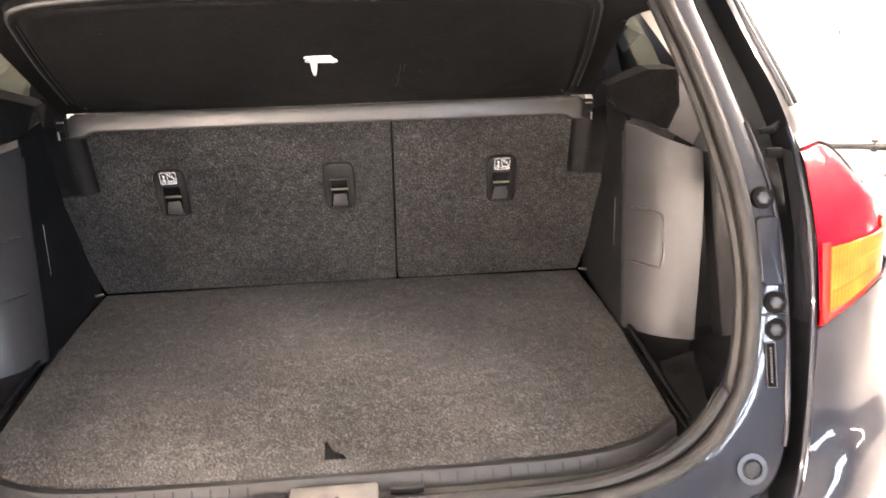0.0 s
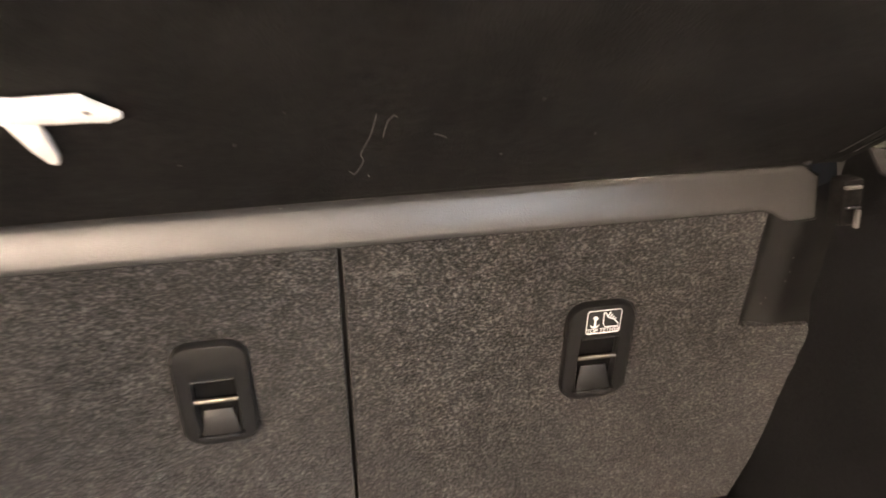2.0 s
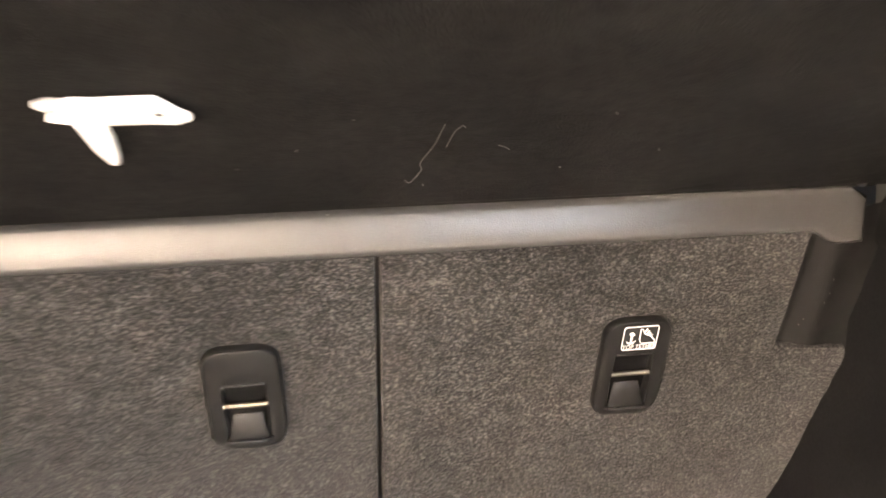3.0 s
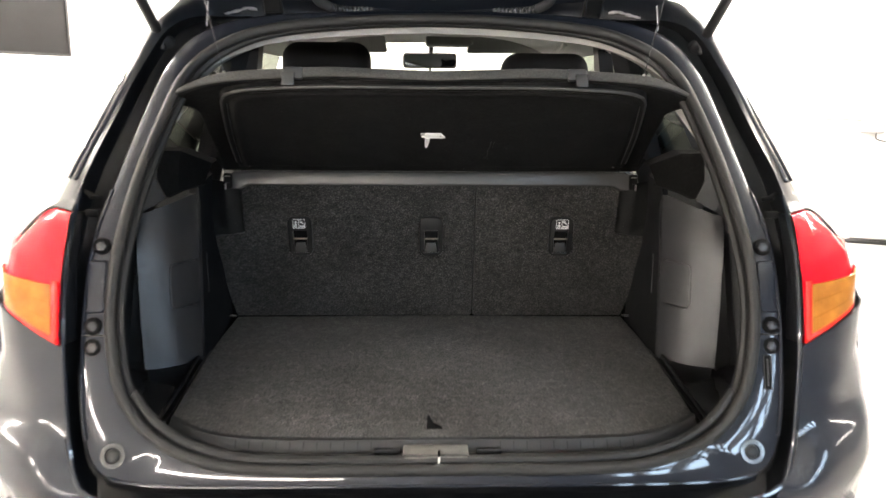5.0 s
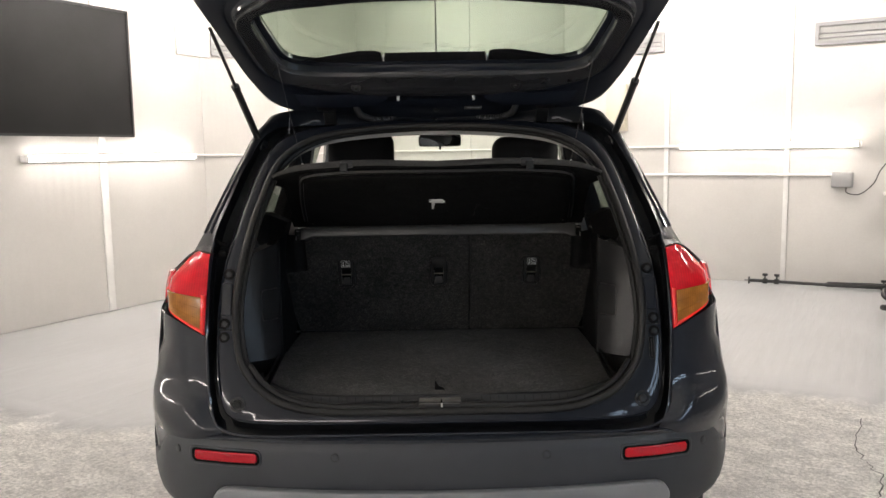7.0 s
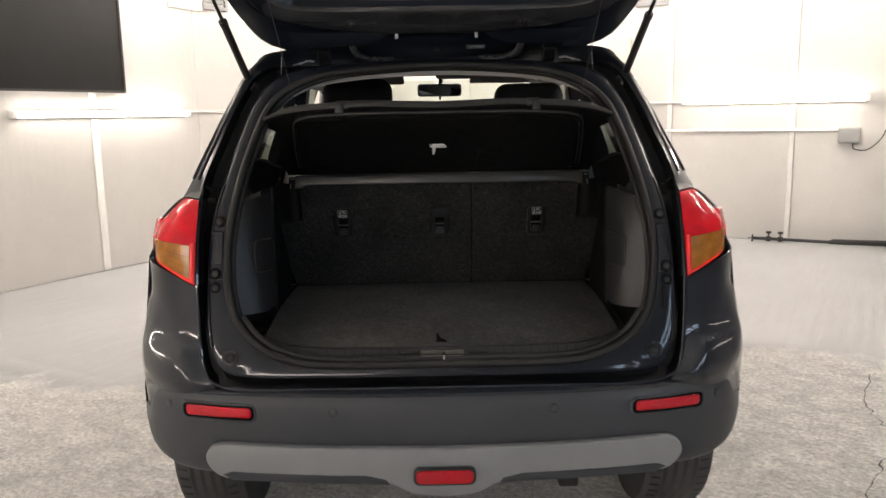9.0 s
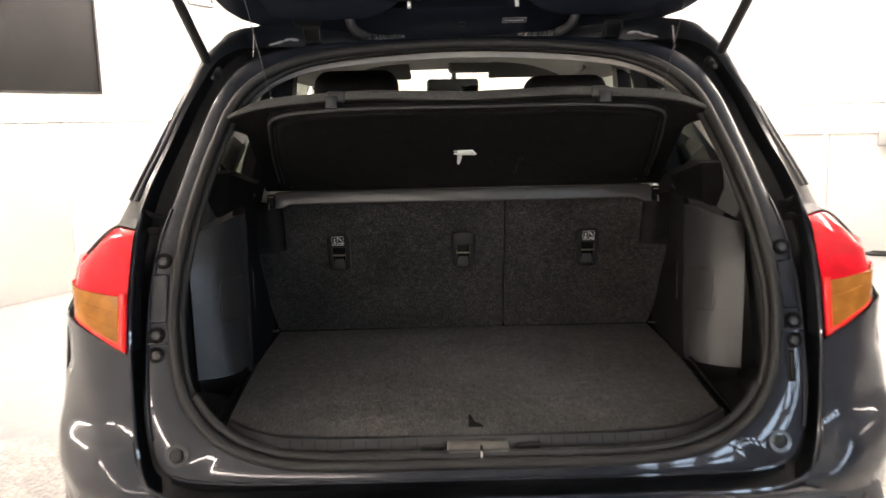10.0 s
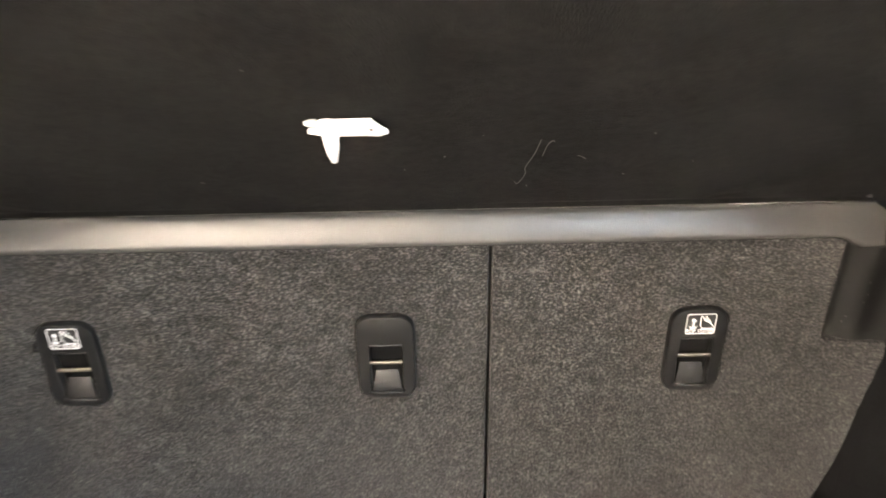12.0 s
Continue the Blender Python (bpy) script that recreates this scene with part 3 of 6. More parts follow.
A = on_sweep([(0, .679), (.30, .681), (.42, .700), (.495, .741), (.54, .80), (.560, .87), (.567, .96), (.558, 1.06), (.545, 1.155), (.52, 1.26), (.48, 1.355), (.40, 1.415), (.27, 1.447), (0, 1.462)])
B = on_sweep([(0, .648), (.30, .648), (.49, .6525), (.571, .671), (.601, .727), (.612, .83), (.612, .95), (.602, 1.06), (.582, 1.155), (.558, 1.26), (.523, 1.36), (.462, 1.428), (.33, 1.464), (0, 1.477)])
C = half_curve([(0, -.040, .626), (.30, -.036, .625), (.51, -.022, .623), (.601, .000, .641), (.630, .026, .702), (.638, .045, .82), (.640, .065, .93), (.642, .115, 1.05), (.640, .195, 1.15), (.610, .28, 1.255), (.570, .345, 1.36), (.512, .402, 1.448), (.40, .50, 1.468), (0, .56, 1.462)], N)


# inner lip, flange face, gutter
lip = [p + Vector((-0.012 * min(1, p.x / .3), 0.03, 0.006 if p.z < .8 else -0.006)) for p in A]
gut1 = [b.lerp(c, 0.25) + Vector((0, 0.045 if b.z > .67 else .02, -0.012 if b.z < .67 else 0)) for b, c in zip(B, C)]
gut2 = [b.lerp(c, 0.75) + Vector((0, 0.04 if b.z > .67 else .012, -0.012 if b.z < .67 else 0)) for b, c in zip(B, C)]
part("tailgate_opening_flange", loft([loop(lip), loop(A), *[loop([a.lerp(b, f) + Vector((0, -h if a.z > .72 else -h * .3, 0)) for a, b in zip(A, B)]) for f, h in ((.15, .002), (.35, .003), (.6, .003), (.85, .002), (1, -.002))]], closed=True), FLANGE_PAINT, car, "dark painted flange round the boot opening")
for s in (-1, 1):
    part("gutter_rim", tube(both([c + Vector((-.003, -.001, 0)) for c in C[3 * N:8 * N]], s), .0045, 8), PAINT, car)
    part("gutter_rim", tube(both([c + Vector((0, 0, .005)) for c in C[:3 * N + 1]], s), .0042, 8), PAINT, car)
    part("flange_edge", tube(both([b + Vector((-.002, -.0005, 0)) for b in B[4 * N:8 * N]], s), .0035, 8), FLANGE_PAINT, car)
low_lip = [p for p in B if p.z < .668 and p.y < .03]
part("flange_lip", loft([full([p + Vector((0, dy, dz)) for p in low_lip]) for dy, dz in ((.004, -.003), (-.0012, -.0018), (-.0022, .0006), (-.0014, .003), (.002, .0038))]), FLANGE_PAINT, car, "painted lip along the flange foot")
part("opening_gutter", loft([loop(B), loop(gut1), loop(gut2), loop(C)], closed=True), GUTTER, car, "gutter round the boot opening, darkened for its shade")
seal = part("boot_seal", tube([p + Vector((-.004 * (1 if p.x > 0 else -1) * min(1, abs(p.x) / .3), -.011, .001 if p.z < .8 else -.003)) for p in loop(A)], 0.0105, 10, closed=True), RUBBER, car, "black rubber weatherstrip")
part("seal_lip", tube([p + Vector((-.014 * (1 if p.x > 0 else -1) * min(1, abs(p.x) / .3), .004, .012 if p.z < .8 else -.01)) for p in loop(A)], 0.009, 8, closed=True), RUBBER, seal)

# outer skin: roof, pillars, sides, nose
D = half_curve([(.742, .275, 1.072), (.697, .270, 1.145), (.650, .33, 1.255), (.600, .385, 1.36), (.545, .435, 1.456), (.465, .51, 1.515), (0, .62, 1.540)], N)
Ctop = C[7 * N:]
for s in (-1, 1):
    bulge = [[c.lerp(d, f) + Vector((.006, -.008, .016)) * h * max(.4, min(1, (c.z - 1.15) / .25)) for c, d in zip(Ctop, D)] for f, h in ((0, 0), (.12, .5), (.3, .9), (.55, 1), (.8, .7), (1, 0))]
    part("rear_pillar", loft([both(r, s) for r in bulge]), PILLAR_PAINT, car)


def roof_row(y, top, edge_z, edge_x):
    return [(0, y, top), (edge_x * .5, y, top - .006), (edge_x * .85, y, top - .025), (edge_x, y, edge_z)]


roof_rows = [cr(r, 4) for r in ([(0, .62, 1.540), (.27, .59, 1.535), (.465, .51, 1.515), (.545, .435, 1.456)], roof_row(.8, 1.555, 1.47, .565), roof_row(1.4, 1.575, 1.49, .575), roof_row(1.9, 1.565, 1.48, .57), roof_row(2.15, 1.552, 1.47, .56))]
part("roof", loft([full(r) for r in roof_rows], thick=0.004), PAINT, car)
part("windscreen_header", loft([full(roof_rows[-1]), full([p + Vector((0, .03, -.03)) for p in roof_rows[-1]])], thick=.01), PAINT, car)


def side_x(y, z):
    """Half width of the body side at a place along it."""
    base = .849
    w = base - max(0, (z - .60)) * .12 - max(0, .45 - z) * .1
    if y > 3.2:
        w -= (y - 3.2) ** 2 * .35
    if y < .3:
        w -= (.3 - y) ** 2 * .55
    return w


def low(y):
    z = .30
    for axle in (.62, 3.02):
        d = abs(y - axle)
        if d < .39:
            z = max(z, .33 + math.sqrt(.39 ** 2 - d * d))
    return z


BELT = 1.02
for s in (-1, 1):
    ys = [.17 + .04 * k for k in range(95)]
    rows = []
    for f in (0, .08, .25, .45, .65, .85, 1):
        r = []
        for y in ys:
            top = BELT - max(0, y - 2.6) ** 2 * .03
            z0 = low(y) if y > .36 else max(low(y), .53)
            z = z0 + (top - z0) * f
            r.append(Vector((s * (side_x(y, z) - (.03 if f == 1 else 0)), y, z)))
        rows.append(r)
    part("body_side", loft(rows, thick=.004), PAINT, car)
    # quarter panel between gutter, bumper and lamp, wrapping the corner
    qcols = [(.545, (.592, .02), (.66, .02), (.735, .052), (.784, .102), (.832, .170)),
             (.600, (.592, .004), (.66, .006), (.735, .042), (.788, .094), (.834, .166)),
             (.635, (.594, -.004), (.66, -.006), (.735, .030), (.794, .088), (.834, .165)),
             (.662, (.617, .007), (.672, -.002), (.746, .037), (.804, .092), (.833, .168)),
             (.690, (.630, .018), (.682, .008), (.747, .045), (.805, .098), (.833, .172)),
             (.715, (.634, .026), (.686, .020), (.746, .055), (.803, .105), (.832, .174)),
             (.735, (.636, .031), (.687, .036), (.744, .068), (.799, .112), (.829, .177)),
             (.765, (.637, .037), (.688, .049), (.741, .080), (.794, .122), (.824, .184)),
             (.82, (.639, .045), (.69, .058), (.743, .087), (.789, .132), (.817, .194)),
             (.86, (.640, .050), (.69, .064), (.748, .095), (.788, .144), (.810, .21))]
    low_edge = [(.640, .053, .882), (.69, .068, .907), (.751, .098, .934), (.793, .158, .944), (.810, .28, .952)]
    cols = [cr([(q[1 + i][0], q[1 + i][1], q[0]) for q in qcols] + [low_edge[i]], 3) for i in range(5)]
    cols.append([Vector((side_x(.35, p.z) + .0015, .35, p.z)) for p in cols[-1]])
    qrows = [cr([(c[k].x * s, c[k].y, c[k].z) for c in cols], 4) for k in range(len(cols[0]))]
    part("quarter_panel", loft(qrows, thick=-.003 * s), PAINT, car)
    # upper side above the lamp to the window line
    part("shoulder_panel", loft([cr([(.642 * s, .145, 1.105), (.70 * s, .185, 1.105), (.757 * s, .20, 1.06), (.79 * s, .26, 1.035), (.800 * s, .40, 1.02)], 4),
                                 cr([(.642 * s, .20, 1.15), (.690 * s, .26, 1.118), (.705 * s, .32, 1.075), (.74 * s, .40, 1.05), (.765 * s, .50, 1.03)], 4)], thick=.003), TRIM_DARK, car)
    # greenhouse: pillars and glass
    wtop = [(.630, .40, 1.28), (.588, .55, 1.375), (.562, .8, 1.455), (.578, 1.4, 1.48), (.57, 1.95, 1.47)]
    wbot = [(.715, .38, 1.09), (.755, .55, 1.04), (.785, .8, 1.03), (.79, 1.4, 1.025), (.785, 2.3, 1.015)]
    part("window_frame_top", tube(both(cr(wtop, 4), s), .016, 8), GLOSS_BLACK, car)
    part("belt_moulding", tube(both(cr(wbot, 4), s), .016, 8), GLOSS_BLACK, car)
    T, Bq = cr(wtop, 4), cr(wbot, 4)
    q = part("quarter_window", loft([both(T[1:7], s), both(Bq[1:7], s)]), QUARTER_GLASS, car, "dark tinted quarter window")
    q.visible_shadow = False
    q = part("rear_door_window", loft([both(T[8:12], s), both(Bq[8:12], s)]), QUARTER_GLASS, car, "dark tinted rear door window")
    q.visible_shadow = False
    q = part("side_window", loft([both(T[11:], s), both(Bq[11:], s)]), SIDE_GLASS, car, "tinted side window")
    q.visible_shadow = False
    part("side_pillar", loft([both([T[6] + Vector((.004, -.02, 0)), T[8] + Vector((.004, .02, 0))], s), both([Bq[6] + Vector((.004, -.03, 0)), Bq[8] + Vector((.004, .03, 0))], s)], thick=.02), GLOSS_BLACK, car)
    part("middle_pillar", loft([both([T[11] + Vector((.004, -.04, 0)), T[11] + Vector((.004, .06, 0))], s), both([Bq[11] + Vector((.004, -.05, 0)), Bq[11] + Vector((.004, .09, 0))], s)], thick=.02), GLOSS_BLACK, car)
    part("side_roof_rail", tube(both([(.545, .98, 1.50), (.55, 1.04, 1.535), (.555, 1.4, 1.548), (.55, 1.85, 1.53), (.545, 1.92, 1.50)], s), .013, 8), GLOSS_BLACK, car)
    part("rear_side_trim", loft([both(D[N:4 * N + 1], s), both(cr([(.715, .38, 1.09), (.685, .40, 1.19), (.640, .42, 1.29), (.565, .55, 1.455)], N), s)]), GLOSS_BLACK, car)
    part("windscreen_pillar", tube(both([(.565, 2.12, 1.45), (.66, 2.6, 1.22), (.74, 2.95, 1.03)], s), .03, 8), PAINT, car)
nose = [[(0, 2.15 + .03, 1.49), (.35, 2.17, 1.485), (.56, 2.12, 1.45)], [(0, 2.75, 1.23), (.38, 2.72, 1.22), (.66, 2.6, 1.20)], [(0, 3.12, 1.05), (.40, 3.08, 1.045), (.74, 2.95, 1.02)]]
ws = part("windscreen", loft([full(cr(r, 4)) for r in nose]), CLEAR_GLASS, car, "clear windscreen")
ws.visible_shadow = False
hood = [[(0, 3.12, 1.045), (.40, 3.08, 1.04), (.78, 2.95, 1.005)], [(0, 3.6, .99), (.42, 3.58, .985), (.74, 3.5, .96)], [(0, 3.9, .90), (.42, 3.87, .89), (.70, 3.72, .88)], [(0, 4.0, .75), (.42, 3.96, .74), (.72, 3.75, .74)], [(0, 4.02, .45), (.42, 3.98, .45), (.74, 3.76, .45)], [(0, 3.97, .26), (.42, 3.93, .26), (.74, 3.74, .28)]]
part("bonnet_and_nose", loft([full(cr(r, 4)) for r in hood], thick=.004), PAINT, car)
part("underbody", box(1.45, 3.6, .06, (0, 2.0, .42), .02), TRIM_DARK, car)
part("rear_axle_beam", box(1.1, .10, .08, (0, .62, .36), .03), DARK_METAL, car)
part("exhaust_silencer", tube([(.22, .30, .36), (.55, .30, .36)], .075, 12), DARK_METAL, car)
part("towing_eye", box(.055, .04, .05, (.33, .02, .355), .01), DARK_METAL, car)


def wheel(x, y, s):
    rows = []
    for r, dx in ((.20, -.09), (.28, -.105), (.318, -.100), (.331, -.085), (.334, -.05), (.334, .05), (.331, .085), (.318, .100), (.28, .105), (.20, .09)):
        rows.append([(dx, r * math.cos(2 * math.pi * k / 48), r * math.sin(2 * math.pi * k / 48)) for k in range(48)])
    bm = loft(rows, closed=True)
    tyre = part("wheel", bm, TYRE, car, "black tyre on an alloy wheel", m=pose(x, y, .334))
    for dx in (-.045, -.015, .015, .045):
        rr = [[(dx + w, (.334 + h) * math.cos(2 * math.pi * k / 48), (.334 + h) * math.sin(2 * math.pi * k / 48)) for k in range(48)] for w, h in ((-.0062, .0012), (.0062, .0012))]
        part("tread_groove", loft(rr, closed=True), LABEL_BLACK, tyre)
    for k in range(0, 60):
        a = 2 * math.pi * k / 60
        if k == 0:
            me = finish("tread_cut", box(.030, .0055, .0016, (0, 0, .3345)), LABEL_BLACK)
        for dx in (-.072, .072):
            o = new("tread_cut", me)
            o.parent = tyre
            o.matrix_basis = pose(0, 0, 0, math.degrees(a)) @ pose(dx, 0, 0, 0, 0, 15 * (1 if dx > 0 else -1))
    part("rim", disc(.205, .04, pose(s * .07, 0, 0, 0, 0, 90 * -s), 32, .01), GREY_METAL, tyre)


for y in (.62, 3.02):
    for s in (-1, 1):
        wheel(s * .724, y, s)

# bumper
PLAN = [(0, -.062), (.15, -.060), (.28, -.055), (.40, -.046), (.49, -.036), (.58, -.022), (.658, -.002), (.72, .030), (.776, .072), (.816, .13), (.843, .20), (.849, .265)]


def bump_y(x):
    x = abs(x)
    for (x0, y0), (x1, y1) in zip(PLAN, PLAN[1:]):
        if x0 <= x <= x1:
            return y0 + (y1 - y0) * (x - x0) / (x1 - x0)
    return PLAN[-1][1]


def bottom_z(x):
    k = max(0, min(1, (x - .085) / .07))
    return .350 + .042 * k * k * (3 - 2 * k) + max(0, x - .74) * .3 + 14 * max(0, x - .79) ** 2


plan = [Vector((x, y, 0)) for x, y in PLAN]
plan = cr(plan, 3)
rows = []
for f, inn in ((1.0, .022), (1.0, .008), (.965, .0), (.85, -.006), (.6, -.006), (.35, -.003), (.18, .002), (.08, .010), (.02, .024), (0, .045), (0, .09)):
    r = []
    for p in plan:
        zt = .616 - min(.080, 20 * max(0, p.x - .745) ** 2)
        z = bottom_z(p.x) + (zt - bottom_z(p.x)) * f
        k = min(1, p.x / .82)
        r.append(Vector((p.x - inn * k * k, p.y + inn * (1 - k * k * .8), z)))
    rows.append(r)
bumper = part("rear_bumper", loft([full(r) for r in rows], thick=.004), BUMPER, car, "grained dark grey plastic rear bumper")
rows = []
for z, inn in ((.627, .020), (.6255, .010), (.6205, .003), (.612, .004), (.607, .016)):
    rows.append(full([Vector((p.x - inn * min(1, p.x / .8) ** 2, p.y + inn, z)) for p in plan if p.x < .822]))
part("bumper_paint_strip", loft(rows), PAINT, car, "painted strip over the bumper plastic")
half = [(0, .486), (.30, .488), (.53, .4925)] + [(p.x, p.z) for p in cr([(.555, 0, .4925), (.580, 0, .490), (.600, 0, .481), (.613, 0, .466), (.618, 0, .449), (.616, 0, .433), (.606, 0, .416), (.590, 0, .402), (.568, 0, .3935)], 3)] + [(.20, .390), (.155, .387), (.130, .380), (.10, .360), (.075, .349), (0, .345)]
outline = half + [(-x, z) for x, z in reversed(half[1:-1])]


def follow(bm, off):
    for v in bm.verts:
        v.co.y += bump_y(v.co.x) + off + max(0, .47 - v.co.z) * .18
    return bm


def grid_plate(outline, depth, off, bevel):
    """A plate with an outline in x and z that follows the bumper's curve."""
    bm = prism(outline, depth, None, bevel, 3)
    for k in range(-12, 13):
        geom = list(bm.verts) + list(bm.edges) + list(bm.faces)
        bmesh.ops.bisect_plane(bm, geom=geom, plane_co=(k * .048 + .001, 0, 0), plane_no=(1, 0, 0))
    return follow(bm, off)


skid = part("skid_plate", grid_plate(outline, .03, -.026, .006), SILVER, bumper, "silver painted skid plate")
# dark plates over the silver stand in for the shaded lower facets
dark = [(.55, .415), (.575, .405), (.548, .391), (.20, .387), (.14, .383), (.15, .398), (.20, .410)]
for s in (-1, 1):
    o = [(x * s, z) for x, z in dark]
    part("skid_plate_facet", grid_plate(o, .012, -.0285, .002), BUMPER, skid, "lower facet, its shade laid on in dark plastic")
fog = part("fog_light", grid_plate(rounded(.160, .050, .017, cz=.411), .02, -.042, .004), GLOSS_BLACK, bumper, "red rear fog lamp in a black frame")
part("lens", grid_plate(rounded(.146, .039, .014, cz=.412), .02, -.0475, .005), REFLECTOR, fog)
for s in (-1, 1):
    def slanted(x0, x1, z, h, r):
        """A rounded outline that rises a little towards the car's flank."""
        return [(s * x, zz + (x - .578) * .012) for x, zz in rounded(x1 - x0, h, r, 6, (x0 + x1) / 2, z)][::s]
    rf = part("reflector", grid_plate(slanted(.479, .686, .5715, .050, .018), .02, -.0085, .003), BUMPER, bumper, "red bumper reflector over a black plate for its shaded recess")
    part("recess", grid_plate(slanted(.484, .678, .5725, .039, .014), .02, -.0095, .002), BLACK_AND_SHADE, rf)
    part("lens", grid_plate(slanted(.491, .668, .5735, .0275, .0095), .02, -.0125, .004), REFLECTOR, rf)
    for x, z in ((.28, .578), (.725, .578)):
        turn = s * (0 if x < .5 else 37)
        y = bump_y(x) + (-.0068 if x < .5 else -.0062)
        sn = part("parking_sensor", ring([(.0118 * math.cos(k * .2618), .0118 * math.sin(k * .2618)) for k in range(24)], [(.0096 * math.cos(k * .2618), .0096 * math.sin(k * .2618)) for k in range(24)], .006, pose(s * x, y, z, 0, 0, turn)), TRIM_DARK, bumper, "round parking sensor")
        part("sensor_face", disc(.0092, .008, pose(s * x, y - .0008, z, 0, 0, turn), 24, .0012), BUMPER, sn)

# tail lights
for s in (-1, 1):
    bot = cr([(.6405, .050, .887), (.69, .066, .912), (.742, .098, .940), (.768, .165, .956), (.776, .28, .965)], 5)
    mid = cr([(.636, .066, .998), (.69, .076, .998), (.748, .110, .997), (.774, .185, .996), (.782, .28, .996)], 5)
    mid2 = cr([(.637, .092, 1.045), (.69, .104, 1.045), (.746, .130, 1.037), (.772, .20, 1.026), (.780, .285, 1.018)], 5)
    top = cr([(.642, .140, 1.101), (.690, .163, 1.103), (.736, .180, 1.066), (.764, .225, 1.042), (.776, .29, 1.034)], 5)
    back = [p + Vector((.004, .03, 0)) for p in top]
    low_back = [p + Vector((.004, .03, 0)) for p in bot]
    edge = [p + Vector((0, -.004, .004)) for p in bot]
    lamp = part("tail_light", loft([both(r, s) for r in (low_back, bot, edge, [b.lerp(m, .5) + Vector((0, -.004, 0)) for b, m in zip(bot, mid)], mid, mid2, [m.lerp(t, .7) + Vector((0, -.003, .002)) for m, t in zip(mid2, top)], top, back)]), RED_LENS, car, "red and amber wrap-round tail light")

    def on_lamp(i, f, out):
        """A place on the lamp's lower face: along, up, and out of it."""
        i0 = min(int(i), len(bot) - 2)
        p = bot[i0].lerp(bot[i0 + 1], i - i0)
        q = mid[i0].lerp(mid[i0 + 1], i - i0) + Vector((0, 0, .0012 * i))
        v = p.lerp(q, f)
        return Vector((s * (v.x + out * .3), v.y - out, v.z))

    part("amber_lens", loft([[on_lamp(i, f, .0085) for i in (1.1, 2, 3, 4, 5, 6, 7, 8, 9, 10, 11, 12)] for f in (.14, .3, .5, .7, .93)], thick=.004), AMBER_LENS, lamp, "amber indicator lens")
    for k in (.38, .65):
        part("lens_rib", tube([on_lamp(i, k, .0088) for i in (1.3, 3, 5, 7, 9, 11.6)], .0006, 6), AMBER_LENS, lamp)
    part("lens_edge", loft([[on_lamp(i, f, o) for i in (.1, 1, 2, 3, 4, 5, 6, 7, 8, 9, 10, 11, 12.6)] for f, o in ((.02, .005), (.06, .0085), (.11, .0085), (.14, .0075))], thick=.003), RED_RIM, lamp, "bright red lens edge")
    part("lens_edge", loft([[on_lamp(i, f, o) for f in (.05, .3, .6, 1.0)] for i, o in ((.1, .006), (.4, .0085), (.8, .0085), (1.1, .0075))], thick=.003), RED_RIM, lamp, "bright red lens edge")
    part("lens_edge", loft([[on_lamp(i, f, o) for f in (.08, .3, .6, .98)] for i, o in ((12, .0075), (12.2, .0085), (12.5, .0085), (12.8, .006))], thick=.003), RED_RIM, lamp, "bright red lens edge")
    fin = [both(r, s) for r in ([(.766, .165, .948), (.786, .200, .950), (.794, .26, .952)], [(.770, .168, .956), (.799, .204, .956), (.806, .27, .957)], [(.772, .175, 1.0), (.797, .212, 1.0), (.805, .27, 1.0)], [(.764, .185, 1.046), (.788, .222, 1.044), (.796, .28, 1.040)], [(.758, .19, 1.052), (.778, .228, 1.050), (.786, .28, 1.046)])]
    part("side_fin", loft(fin, thick=.006), RED_LENS, lamp, "raised red side fin")
    # panel behind the lamp in the gutter
    part("lamp_housing", loft([both(r, s) for r in ([(.640, .055, .885), (.640, .075, .998), (.644, .145, 1.10)], [(.628, .09, .885), (.628, .11, .998), (.632, .175, 1.10)])]), GLOSS_BLACK, lamp)

# flange fittings
def flange_y(x, z):
    """Where the flange face lies, fore and aft, at a place across and up."""
    best = (9, 0)
    for a, b in zip(A, B):
        for k in range(11):
            p = a.lerp(b, k / 10)
            best = min(best, ((p.x - x) ** 2 + (p.z - z) ** 2, p.y))
    return best[1] - (.0045 if z > .72 else .0035)


